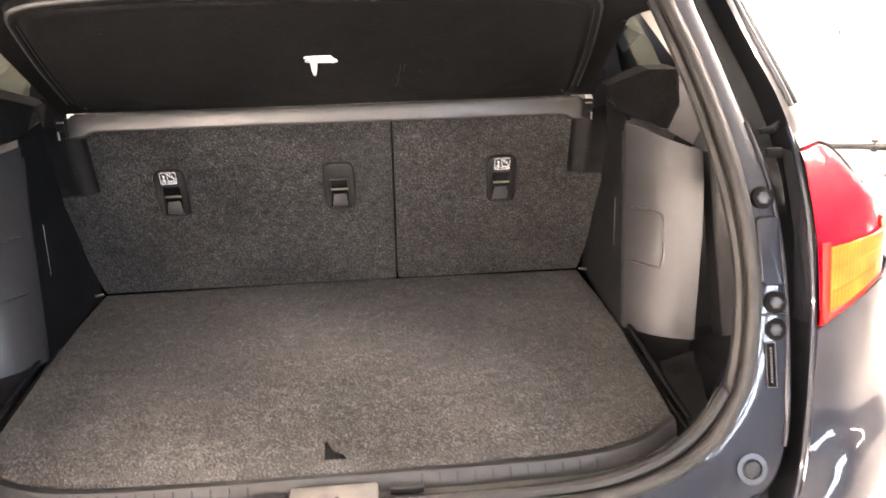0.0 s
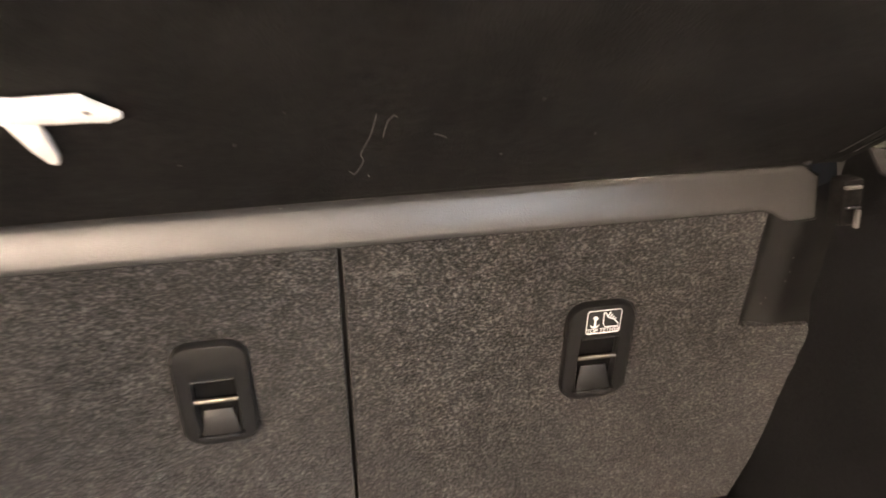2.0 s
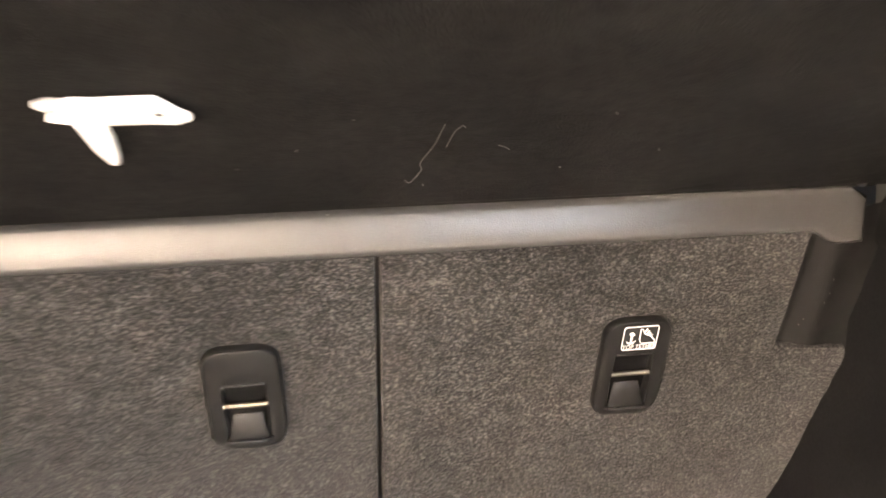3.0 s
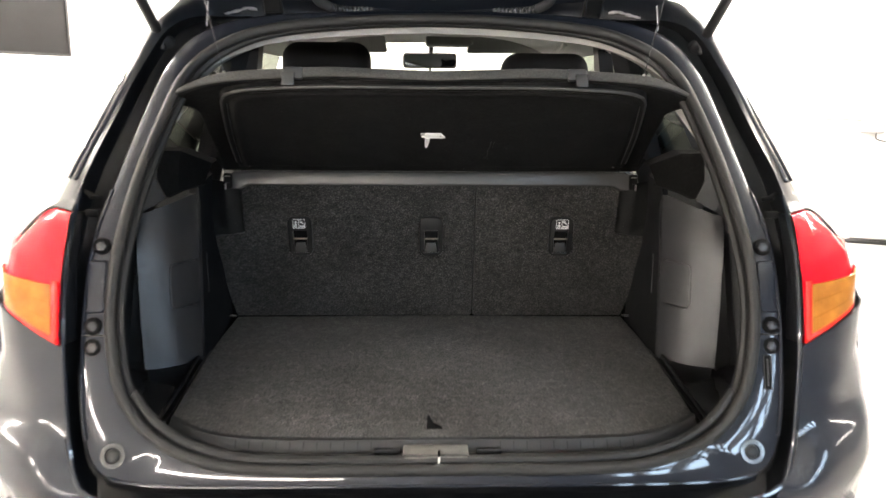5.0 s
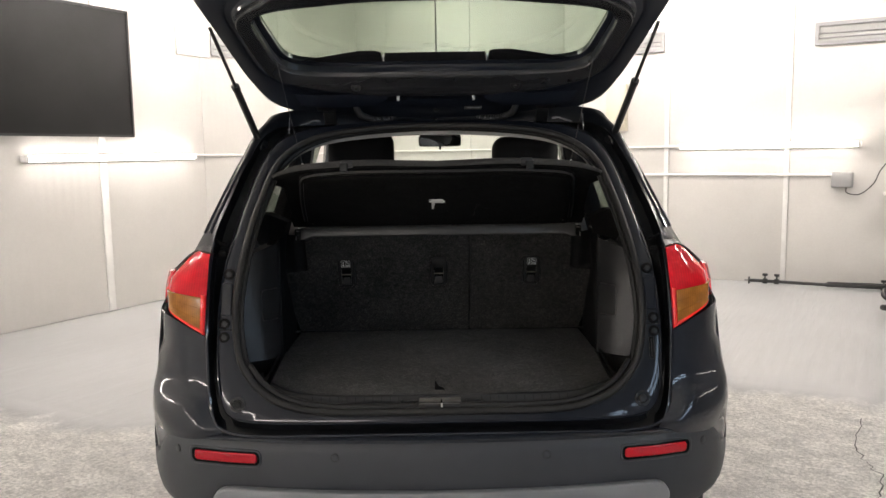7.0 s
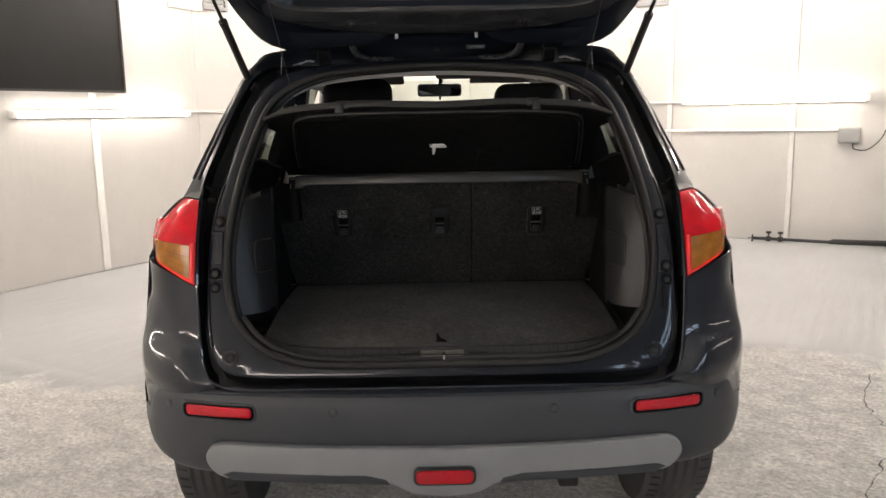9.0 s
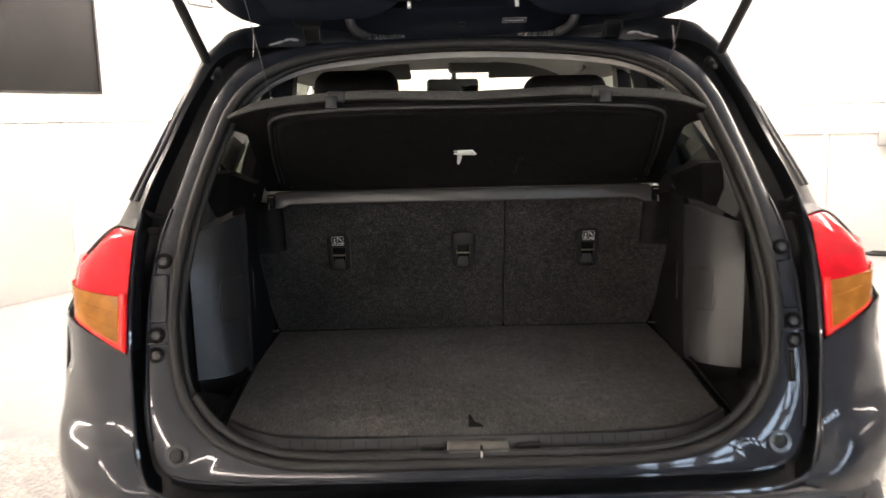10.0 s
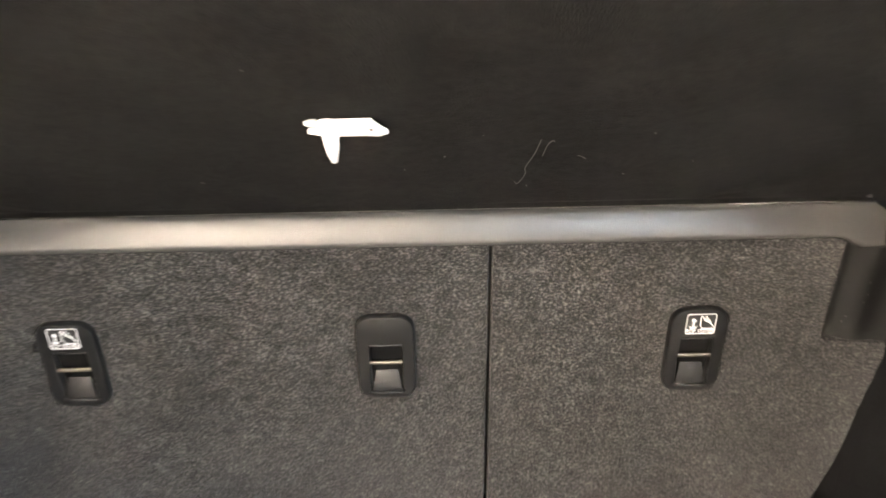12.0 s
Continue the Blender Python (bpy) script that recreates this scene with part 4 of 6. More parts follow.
for s in (-1, 1):
    for x, z in ((.586, 1.046), (.594, .914), (.594, .878)):
        y = flange_y(x, z)
        bt = part("flange_bolt", disc(.0152, .010, pose(s * x, y - .0016, z, -18), 24, .0012), BLACK_AND_SHADE, car, "body bolt on a black disc for its shaded recess")
        part("bolt_head", disc(.0095, .010, pose(s * x, y - .0034, z, -18), 6, .002), TRIM, bt)
    y = flange_y(.551, .704)
    bf = part("bump_stop", ring([(.021 * math.cos(k * .2618), .021 * math.sin(k * .2618)) for k in range(24)], [(.0135 * math.cos(k * .2618), .0135 * math.sin(k * .2618)) for k in range(24)], .006, pose(s * .551, y - .005, .704, -20)), GLOSS_BLACK, car, "round rubber bump stop")
    part("bump_stop_core", disc(.0115, .010, pose(s * .551, y - .006, .704, -20), 24, .003), COVER, bf)
    part("pillar_clip", disc(.008, .006, pose(s * .566, flange_y(.566, 1.149) - .002, 1.149, -35), 16, .002), METAL, car, "small round trim clip")
    part("flange_joint", tube(both([(.572, flange_y(.572, .897) + .001, .897), (.614, flange_y(.614, .897) + .001, .897)], s), .0018, 6), GLOSS_BLACK, car)
    part("corner_catch", tube(both([(.606, .190, 1.122), (.622, .186, 1.125), (.636, .195, 1.133)], s), [.004, .006, .004], 10), BLACK_AND_SHADE, car, "black rubber corner buffer")
    pad = []
    for d, h in ((0, .002), (.0015, -.005), (.004, -.0065)):
        pad.append([Vector((s * x, flange_y(x, z) + h + .002, z)) for x, z in rounded(.034 - 2 * d, .088 - 2 * d, .008 - d, 4, .590, .978)])
    pm = loft(pad, closed=True)
    pm.faces.new(list(pm.verts)[-len(pad[0]):])
    part("flange_pad", pm, FLANGE_PAINT, car, "raised pad pressed in the flange")
    part("flange_bracket", box(.024, .006, .014, (s * .609, .150, 1.10), .003), BLACK_AND_SHADE, car)
STK = pose(.584, flange_y(.584, .834) - .0008, .834, -17)
stk = part("flange_sticker", prism(rounded(.0135, .060, .0012), .001, STK), BLACK_AND_SHADE, car, "narrow black label with an unreadable white line")
part("sticker_border", ring(rounded(.0135, .060, .0012), rounded(.0125, .0590, .0008), .0006, STK @ pose(0, -.0006, 0)), LATCH, stk)
for k in range(11):
    part("print_bar", box(.0019, .0006, .0026, (0, -.0008, (k - 5) * .0044)), LATCH, stk, m=STK)

# sill trim and striker
sill = cr([(0, 0, 0), (.30, .001, .001), (.41, .011, .010), (.478, .038, .028)], 6)


def sill_row(y, z):
    return full([Vector((p.x, y + p.y, z + p.z)) for p in sill])


part("sill_ledge", loft([sill_row(y, z) for y, z in ((.016, .668), (.0195, .677), (.023, .6805), (.030, .682), (.050, .6855), (.054, .685))]), LIT_SILL, car, "charcoal plastic ledge along the boot sill, lightened as if lit")
part("sill_scuff_plate", loft([sill_row(y, z) for y, z in ((.0525, .681), (.0535, .6875), (.0550, .6910), (.0605, .7015), (.0635, .7060), (.0675, .7072), (.074, .7070), (.078, .702))]), TRIM_DARK, car, "black plastic sill riser under the floor board")
for s in (-1, 1):
    for k in range(11):
        x = .115 + .024 * k
        d = min(sill, key=lambda p: abs(p.x - x))
        part("sill_rib", box(.0022, .0030, .0135, (s * x, .0572 + d.y, .6978 + d.z), .0008, m=pose(0, 0, 0, -32)), TRIM, car)
    part("sill_step", box(.045, .010, .010, (s * .090 + .004, .046, .6925), .002), TRIM_DARK, car)
latch = part("latch_cover", box(.114, .040, .028, (-.001, .030, .6900), .003), LATCH, car, "plastic latch cover in the sill")
part("latch_frame", ring(rounded(.114, .027, .003), rounded(.109, .022, .002), .0015, pose(-.001, .0086, .6900)), COVER, latch)
part("striker", tube([(.004, .014, .680), (.004, .003, .683), (.004, .003, .702), (.004, .016, .706)], .003, 8), CHROME, latch, "bright steel striker loop")

# ---- boot interior ----
board_half = [(0, .068), (.20, .070), (.36, .079), (.452, .102), (.494, .132), (.500, .20), (.512, .44), (.513, .60), (.508, .765), (0, .777)]
outline = [(x, y) for x, y in board_half] + [(-x, y) for x, y in reversed(board_half[1:-1])]
bm = prism([(x, y) for x, y in outline], .022, None, .004, 2)
bmesh.ops.transform(bm, matrix=pose(0, 0, 0, -90), verts=bm.verts)


def floor_z(y):
    return .7075 + .0215 * max(0, min(1, (y - .07) / .68))


zs = [v.co.z for v in bm.verts]
top_z = max(zs)
for v in bm.verts:
    v.co.z = v.co.z - top_z + floor_z(v.co.y)
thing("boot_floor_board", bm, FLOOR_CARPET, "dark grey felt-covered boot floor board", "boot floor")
thing("pull_tab", prism([(-.016, 0), (.014, 0), (.010, .006), (-.004, .012), (-.012, .026), (-.015, .024)], .004, pose(0, .102, .7080, -20), .001), LINING, "black fabric pull tab on the boot floor", "strap")

part("boot_tub", box(1.04, .82, .02, (0, .47, .652), .004), LINING, car, "black tub under the boot floor")
part("tub_wall", box(1.3, .02, .30, (0, .885, .60), .004), LINING, car)
part("tub_side", box(.02, .80, .10, (-.60, .50, .62), .004), LINING, car)
part("tub_side", box(.02, .80, .10, (.60, .50, .62), .004), LINING, car)

# rear seat backs
LEAN = 15.4
SEAT = pose(0, .773, .728, LEAN)


def on_seat(x, h, out=0.0):
    return SEAT @ pose(x, -out, h)


SEAT_EDGE = [(-.078, .40), (-.078, .246), (-.074, .242), (-.006, .235), (-.002, .228), (0, .20), (-.002, .165), (-.004, .128), (-.008, .116), (-.014, .105), (-.021, .058), (-.031, .015), (-.036, 0)]


def seat_panel(x0, x1, name, label):
    """A seat back's felt face, with the catch pocket left out of its outer upper corner."""
    if x0 < -.3:
        o = [(x0 - dx, h) for dx, h in reversed(SEAT_EDGE)] + [(x1 - .0018, .40), (x1 - .0018, .004), (x1 - .008, 0)]
    else:
        o = [(x0 + .008, 0), (x0 + .0018, .004), (x0 + .0018, .40)] + [(x1 + dx, h) for dx, h in SEAT_EDGE]
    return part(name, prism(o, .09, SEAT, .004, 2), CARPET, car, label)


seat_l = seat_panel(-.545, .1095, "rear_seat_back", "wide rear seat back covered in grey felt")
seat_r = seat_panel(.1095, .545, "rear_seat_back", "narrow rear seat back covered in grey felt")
part("seat_gap_liner", box(.010, .03, .36, (0, 0, 0), 0, m=on_seat(.1095, .19, -.030)), LABEL_BLACK, car)


def tether(x, parent, sticker):
    """A moulded anchor cover with a sunk pocket, a bar across it and a sloping ramp below."""
    M = on_seat(x, .2365, .008)
    pocket = [(.0175, .0175), (-.0175, .0175), (-.0190, -.018), (-.0205, -.040), (-.0165, -.0445), (.0165, -.0445), (.0205, -.040), (.0190, -.018)]
    rim = rounded(.061, .107, .017, 5)
    rows = [[(px, .008, pz) for px, pz in rim], [(px, .0025, pz) for px, pz in rim], [(px * .965, .0004, pz * .98) for px, pz in rim], [(px * .90, -.0004, pz * .945) for px, pz in rim]]
    near = [(max(-1, min(1, px / .024)) * (.0175 if pz > 0 else .0190), -.0135 + max(-1, min(1, pz / .042)) * .031) for px, pz in rim]
    rows += [[(px, .0006, pz) for px, pz in near], [(px * .97, .004, pz) for px, pz in near]]
    bm = loft(rows, closed=True)
    bmesh.ops.transform(bm, matrix=M, verts=bm.verts)
    plate = part("anchor_cover", bm, COVER, parent, "black plastic tether anchor cover")
    part("anchor_recess", prism(pocket, .002, M @ pose(0, .0078, 0)), BLACK_AND_SHADE, plate)
    part("anchor_ramp", prism([(-.0115, .009), (.0115, .009), (.0165, -.015), (-.0165, -.015)], .0016, pose(0, .0040, -.0275, -17), .0005), RAMP, plate, m=M)
    for e in (-1, 1):
        part("recess_cheek", box(.0026, .008, .056, (e * .0182, .0050, -.0130), .001, m=pose(0, 0, 0, 0, e * 2, e * 14)), COVER, plate, m=M)
    part("anchor_bar", tube([M @ Vector((-.0185, .0032, -.0060)), M @ Vector((.0185, .0032, -.0060))], .0023, 8), BRASSY, plate, "steel tether bar")
    part("recess_edge", box(.032, .0035, .0034, (0, .0002, -.0446), .0014), TRIM, plate, m=M)
    part("recess_top_edge", box(.035, .0024, .0016, (0, .0002, .0182), .0007), TRIM, plate, m=M)
    if sticker:
        S = M @ pose(0, -.0014, .0375) @ Matrix.Diagonal((.71, 1, .82, 1))
        st = part("tether_sticker", prism(rounded(.044, .031, .004), .0008, S), LABEL_BLACK, plate, "white pictogram sticker reading TOP TETHER")
        part("sticker_border", ring(rounded(.0435, .0305, .0036), rounded(.0419, .0289, .0030), .0008, S @ pose(0, -.0008, 0)), WHITE_PRINT, st)
        part("sticker_text", words("TOP TETHER", .0074, S @ pose(0, -.0014, -.0104), .00012), WHITE_PRINT, st)
        child = [(-.0015, .0120), (.0005, .0125), (.0045, .0058), (.0120, .0030), (.0180, -.0030), (.0185, -.0065), (.0020, -.0065), (-.0010, -.0020)]
        part("seat_pictogram", tube([S @ Vector((px, -.0012, pz)) for px, pz in child], .00055, 6, closed=True), WHITE_PRINT, st)
        for k in range(4):
            ray = [(.0030 + .0030 * k, .0065 - .0012 * k), (.0042 + .0030 * k, .0062 - .0012 * k), (.0075 + .0026 * k, .0120 - .0028 * k), (.0062 + .0026 * k, .0126 - .0028 * k)]
            part("strap_pictogram", prism(ray, .0006, S @ pose(0, -.0012, 0)), WHITE_PRINT, st)
        part("anchor_pictogram", prism([(-.0175, -.0025), (-.0155, -.0060), (-.0115, -.0075), (-.0075, -.0060), (-.0055, -.0025), (-.0085, -.0045), (-.0100, -.0052), (-.0100, .0035), (-.0075, .0052), (-.0100, .0082), (-.0130, .0082), (-.0148, .0058), (-.0125, .0035), (-.0125, -.0052), (-.0145, -.0045)], .0006, S @ pose(0, -.0012, 0)), WHITE_PRINT, st)
    return plate


tether(-.329, seat_l, True)
tether(0.0, seat_l, False)
tether(.329, seat_r, True)
for s in (-1, 1):
    # scooped catch pocket in each upper corner of the seat back
    prof = [(.464, .004), (.468, .009), (.474, .0125), (.483, .0125), (.492, .0085), (.500, .0060), (.508, .0062), (.516, .0095), (.526, .0135), (.540, .016), (.556, .017)]
    rows = [[SEAT @ Vector((s * x, d * f + .001, h)) for x, d in prof] for h, f in ((.232, .2), (.240, .55), (.246, .9), (.254, 1), (.30, 1), (.38, 1))]
    catch = part("seat_catch_cover", loft(rows), CATCH, car, "black plastic seat catch pocket")
    for x, h in ((.506, .31), (.507, .295), (.505, .285), (.490, .268), (.487, .262)):
        part("dust_speck", box(.0012, .0006, .0016, SEAT @ Vector((s * x, .0062, h)), .0003), LINT, catch)
    part("lashing_eye", box(.020, .008, .005, (s * .518, .752, .734), .002, m=pose(0, 0, 0, 0, 0, s * -20)), DARK_METAL, car, "small metal lashing eye")

    # side lining, trim panel, bins
    rear = cr([(.530, .80, .70), (.535, .78, .85), (.555, .75, .97), (.56, .70, 1.14)], 4)
    mid_ = cr([(.516, .60, .70), (.527, .62, .85), (.532, .63, .97), (.52, .62, 1.12)], 4)
    fr = cr([(.519, .458, .70), (.525, .490, .85), (.530, .520, .97), (.535, .552, 1.10)], 4)
    part("wheelhouse_lining", loft([both(r, s) for r in (rear, mid_, fr)], thick=.003), SIDE_FELT, car, "black side lining of the boot")
    groove = [r.lerp(q, .5) + Vector((-.0035, 0, 0)) for r, q in zip(mid_, fr)]
    part("lining_groove", tube(both([p for p in groove if .82 < p.z < .95], s), .0007, 6), TRIM, car, "fine pale outline of the side hatch")
    a = cr([(.519, .470, .722), (.523, .497, .85), (.529, .525, .97), (.534, .560, 1.086)], 4)
    b = cr([(.522, .451, .722), (.527, .478, .85), (.532, .506, .97), (.538, .541, 1.084)], 4)
    c = cr([(.536, .437, .722), (.541, .462, .85), (.546, .488, .97), (.552, .520, 1.080)], 4)
    d = cr([(.612, .386, .722), (.618, .398, .85), (.622, .410, .97), (.630, .440, 1.050)], 4)
    e = cr([(.6165, .3835, .722), (.6225, .3955, .85), (.6265, .4080, .97), (.6335, .440, 1.047)], 4)
    g = cr([(.632, .418, .722), (.637, .428, .85), (.641, .438, .97), (.647, .468, 1.046)], 4)
    pan = part("side_trim_panel", loft([both(r, s) for r in (a, b, c, [q.lerp(w, .2) + Vector((-.0034, -.0058, 0)) for q, w in zip(c, d)], [q.lerp(w, .5) + Vector((-.0048, -.0078, 0)) for q, w in zip(c, d)], [q.lerp(w, .8) + Vector((-.0030, -.0050, 0)) for q, w in zip(c, d)], d, e, g)], thick=.004), TRIM, car, "grained charcoal plastic side trim panel")
    # return behind the panel's edge and the wall under it, coloured dark for shade
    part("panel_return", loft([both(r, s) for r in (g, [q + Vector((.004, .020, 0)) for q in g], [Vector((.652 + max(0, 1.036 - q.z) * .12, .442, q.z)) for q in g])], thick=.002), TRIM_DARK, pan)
    foot = [r[0] for r in (a, b, c, d, e, g)]
    part("panel_foot_wall", loft([both([q + Vector(v) for q in foot], s) for v in ((0, .0015, .0015), (.001, .004, -.004), (.002, .012, -.012), (.003, .020, -.066))]), TRIM_DARK, pan, "wall under the trim panel, coloured dark for its shade")
    # service hatch outline in the panel
    def onp(f, z):
        k = (z - .722) / (1.08 - .722) * (len(c) - 1)
        i = min(int(k), len(c) - 2)
        t = k - i
        p0, p1 = c[i].lerp(c[i + 1], t), d[i].lerp(d[i + 1], t)
        q = p0.lerp(p1, f)
        n = Vector((-.55, -.83, 0)) * (.0024 + .0105 * max(0, 1 - (2 * f - 1) ** 2))
        return Vector((s * (q.x + n.x), q.y + n.y, q.z))
    hatch = [onp(-.15, .932), onp(.35, .932), onp(.42, .928), onp(.45, .918), onp(.45, .892), onp(.47, .886), onp(.45, .880), onp(.45, .850), onp(.42, .840), onp(.35, .837), onp(-.15, .837)]
    part("hatch_groove", tube(hatch, .0021, 6), LABEL_BLACK, pan, "fine outline of a service hatch")
    # bin beside the floor board; floor coloured lighter as lit, walls darker as shaded
    part("side_bin", loft([both(r, s) for r in (
        [(.505, .10, .706), (.508, .20, .708), (.516, .44, .718), (.516, .52, .72)],
        [(.507, .10, .702), (.512, .20, .66), (.520, .44, .66), (.520, .52, .68)],
        [(.540, .09, .690), (.575, .17, .655), (.585, .42, .655), (.585, .50, .68)],
        [(.555, .10, .76), (.625, .19, .70), (.640, .40, .70), (.640, .48, .70)])], thick=.003), TRIM_DARK, car, "open side bin, coloured dark for shade")
    part("bin_outer_wall", loft([both(r, s) for r in (
        [(.556, .10, .690), (.578, .19, .668), (.626, .36, .668), (.628, .44, .68)],
        [(.560, .105, .735), (.606, .190, .700), (.650, .36, .700), (.655, .44, .70)],
        [(.566, .112, .770), (.626, .205, .738), (.690, .36, .722), (.700, .42, .722)])], thick=.003), TRIM_DARK, car, "outer wall of the side bin, coloured dark for shade")
    part("bin_floor", loft([both(r, s) for r in (
        [(.512, .12, .698), (.532, .19, .684), (.548, .32, .682), (.556, .37, .690)],
        [(.540, .125, .696), (.556, .195, .681), (.586, .34, .680), (.592, .385, .690)],
        [(.556, .13, .700), (.575, .20, .684), (.622, .36, .683), (.628, .40, .692)])], thick=.002), TRIM, car, "charcoal plastic floor of the side bin, paler as if lit")
    part("bin_ledge", tube(both([(.512, .13, .716), (.516, .30, .722), (.524, .45, .728)], s), .004, 8), SIDE_FELT, car)
    # rear jamb lining between panel and seal
    j0 = cr([(.690, .440, .60), (.684, .440, .69), (.668, .440, .80), (.655, .440, .898), (.640, .446, 1.036), (.636, .450, 1.06)], 4)
    j1 = cr([(.694, .402, .60), (.688, .404, .69), (.671, .405, .80), (.656, .406, .898), (.640, .412, 1.036), (.637, .416, 1.06)], 4)
    jc = cr([(.704, .391, .60), (.704, .390, .69), (.693, .390, .80), (.672, .393, .908), (.646, .402, 1.030), (.640, .410, 1.06)], 4)
    jd = cr([(.708, .384, .60), (.717, .380, .70), (.712, .378, .79), (.684, .382, .920), (.653, .394, 1.022), (.643, .404, 1.06)], 4)
    je = cr([(.700, .330, .60), (.712, .330, .70), (.708, .330, .79), (.684, .335, .920), (.655, .350, 1.022), (.645, .36, 1.06)], 4)
    j2 = cr([(.590, .15, .66), (.602, .16, .70), (.622, .19, .85), (.624, .20, .92), (.622, .23, 1.0), (.610, .28, 1.07)], 4)
    j3 = cr([(.54, .09, .70), (.560, .10, .74), (.566, .11, .85), (.567, .12, .92), (.566, .15, 1.0), (.556, .19, 1.09)], 4)
    part("jamb_backing", loft([both([(.59, .47, z), (.70, .47, z), (.735, .45, z), (.738, .32, z), (.66, .15, z)], s) for z in (.58, .70, .90, 1.05)], thick=.002), TRIM_DARK, car)
    part("jamb_lining", loft([both(r, s) for r in (j0, j1)], thick=.002), TRIM_DARK, car)
    part("jamb_trim", loft([both(r, s) for r in (j1, [p.lerp(q, .4) + Vector((0, -.004, 0)) for p, q in zip(j1, jc)], jc, jd, [p + Vector((.002, .012, 0)) for p in jd])], thick=.002), TRIM, car, "curved charcoal jamb trim")
    part("jamb_wall", loft([both(r, s) for r in ([p + Vector((.001, .002, 0)) for p in jd], je, j2)], thick=.003), TRIM_DARK, car)
    part("jamb_edge", loft([both(r, s) for r in (j2, j3)], thick=.003), TRIM_DARK, car)
    # rear pillar trim above the side panel
    k0 = cr([(.535, .19, 1.10), (.525, .26, 1.21), (.492, .33, 1.325), (.415, .375, 1.40)], 5)
    k1 = cr([(.640, .36, 1.055), (.600, .40, 1.19), (.550, .44, 1.32), (.47, .47, 1.42)], 5)
    part("pillar_trim", loft([both(r, s) for r in (k0, [p.lerp(q, .5) + Vector((.012, -.008, 0)) for p, q in zip(k0, k1)], k1)], thick=.003), TRIM, car, "charcoal rear pillar trim")
    blk = [(.505, .575, 1.150), (.548, .48, 1.185), (.580, .44, 1.188)], [(.515, .560, 1.118), (.550, .468, 1.14), (.584, .428, 1.13)], [(.520, .555, 1.105), (.552, .470, 1.098), (.572, .445, 1.088)]
    part("shelf_support", loft([both(r, s) for r in ([(x, y + .05, z + .004) for x, y, z in blk[0]], *blk, [(x, y + .03, z - .004) for x, y, z in blk[2]])], thick=.003), LINING, car, "dark shelf support block", sharp=14)
    part("pillar_wedge", loft([both(r, s) for r in ([(.584, .434, 1.188), (.615, .40, 1.165), (.640, .40, 1.13)], [(.586, .428, 1.128), (.618, .398, 1.11), (.645, .41, 1.075)], [(.575, .445, 1.086), (.61, .42, 1.065), (.645, .43, 1.045)])], thick=.003), TRIM, car)
    part("window_sill_trim", loft([both(r, s) for r in ([(.52, .62, 1.15), (.58, .45, 1.19), (.60, .40, 1.195)], [(.66, .66, 1.12), (.70, .50, 1.13), (.70, .42, 1.14)])], thick=.003), TRIM, car)
    part("cabin_side_trim", loft([both(r, s) for r in ([(.60, .70, .75), (.66, 1.5, .7), (.66, 2.4, .7)], [(.70, .68, 1.10), (.75, 1.5, 1.02), (.74, 2.4, 1.02)])], thick=.003), TRIM_DARK, car)

for s in (-1, 1):
    part("pillar_cover", loft([both(r, s) for r in ([(.520, .485, 1.292), (.535, .470, 1.292)], [(.548, .455, 1.245), (.566, .440, 1.245)], [(.575, .425, 1.198), (.600, .412, 1.198)])], thick=.008), HEADER_TRIM, car, "light grey pillar cover beside the quarter window")
    for f in (.28, .72):
        ridge = [c.lerp(d, f) + Vector((.003, -.006, .004)) for c, d in zip(Ctop, D)][N:4 * N + 3]
        part("drip_ridge", tube(both(ridge, s), .0045, 8), PAINT, car)
    for k in (2, 7, 11):
        part("gutter_clip", box(.016, .006, .008, Vector((s * B[8 * N + k].x, B[8 * N + k].y - .003, B[8 * N + k].z)), .002, m=pose(0, s * 25, 0, -35)), TRIM_DARK, car)
    part("strut_mount_boot", tube(both([(.535, .425, 1.40), (.548, .405, 1.415), (.556, .398, 1.43)], s), [.016, .020, .012], 10), TRIM_DARK, car)

# headlining and cabin
for s in (-1, 1):
    part("middle_pillar_trim", loft([both(r, s) for r in ([(.500, 1.21, 1.475), (.520, 1.20, 1.47), (.548, 1.21, 1.46)], [(.516, 1.24, 1.38), (.536, 1.23, 1.38), (.560, 1.24, 1.38)], [(.60, 1.30, 1.10), (.62, 1.29, 1.10), (.65, 1.30, 1.10)], [(.64, 1.34, .80), (.66, 1.33, .80), (.69, 1.34, .80)])], thick=.012), PILLAR_TRIM, car, "pale grey middle pillar trim")
    part("rear_quarter_trim", loft([both(r, s) for r in ([(.440, .74, 1.440), (.468, .72, 1.432), (.492, .73, 1.420)], [(.468, .76, 1.352), (.496, .74, 1.350), (.520, .75, 1.345)], [(.52, .80, 1.20), (.55, .78, 1.20), (.58, .79, 1.20)], [(.57, .84, 1.05), (.60, .82, 1.05), (.63, .83, 1.05)])], thick=.012), TRIM_DARK, car, "dark quarter pillar trim")
    part("seat_belt", loft([both(r, s) for r in ([(.505, 1.17, 1.44), (.545, 1.16, 1.44)], [(.53, 1.20, 1.30), (.57, 1.19, 1.30)], [(.56, 1.24, 1.10), (.60, 1.23, 1.10)])], thick=.0016), SEAT_CLOTH, car, "black webbing seat belt")
    part("grab_handle", tube(both(cr([(.470, 1.52, 1.475), (.462, 1.54, 1.462), (.462, 1.62, 1.458), (.470, 1.64, 1.470)], 4), s), .008, 8), HEADLINER, car, "pale grey grab handle")
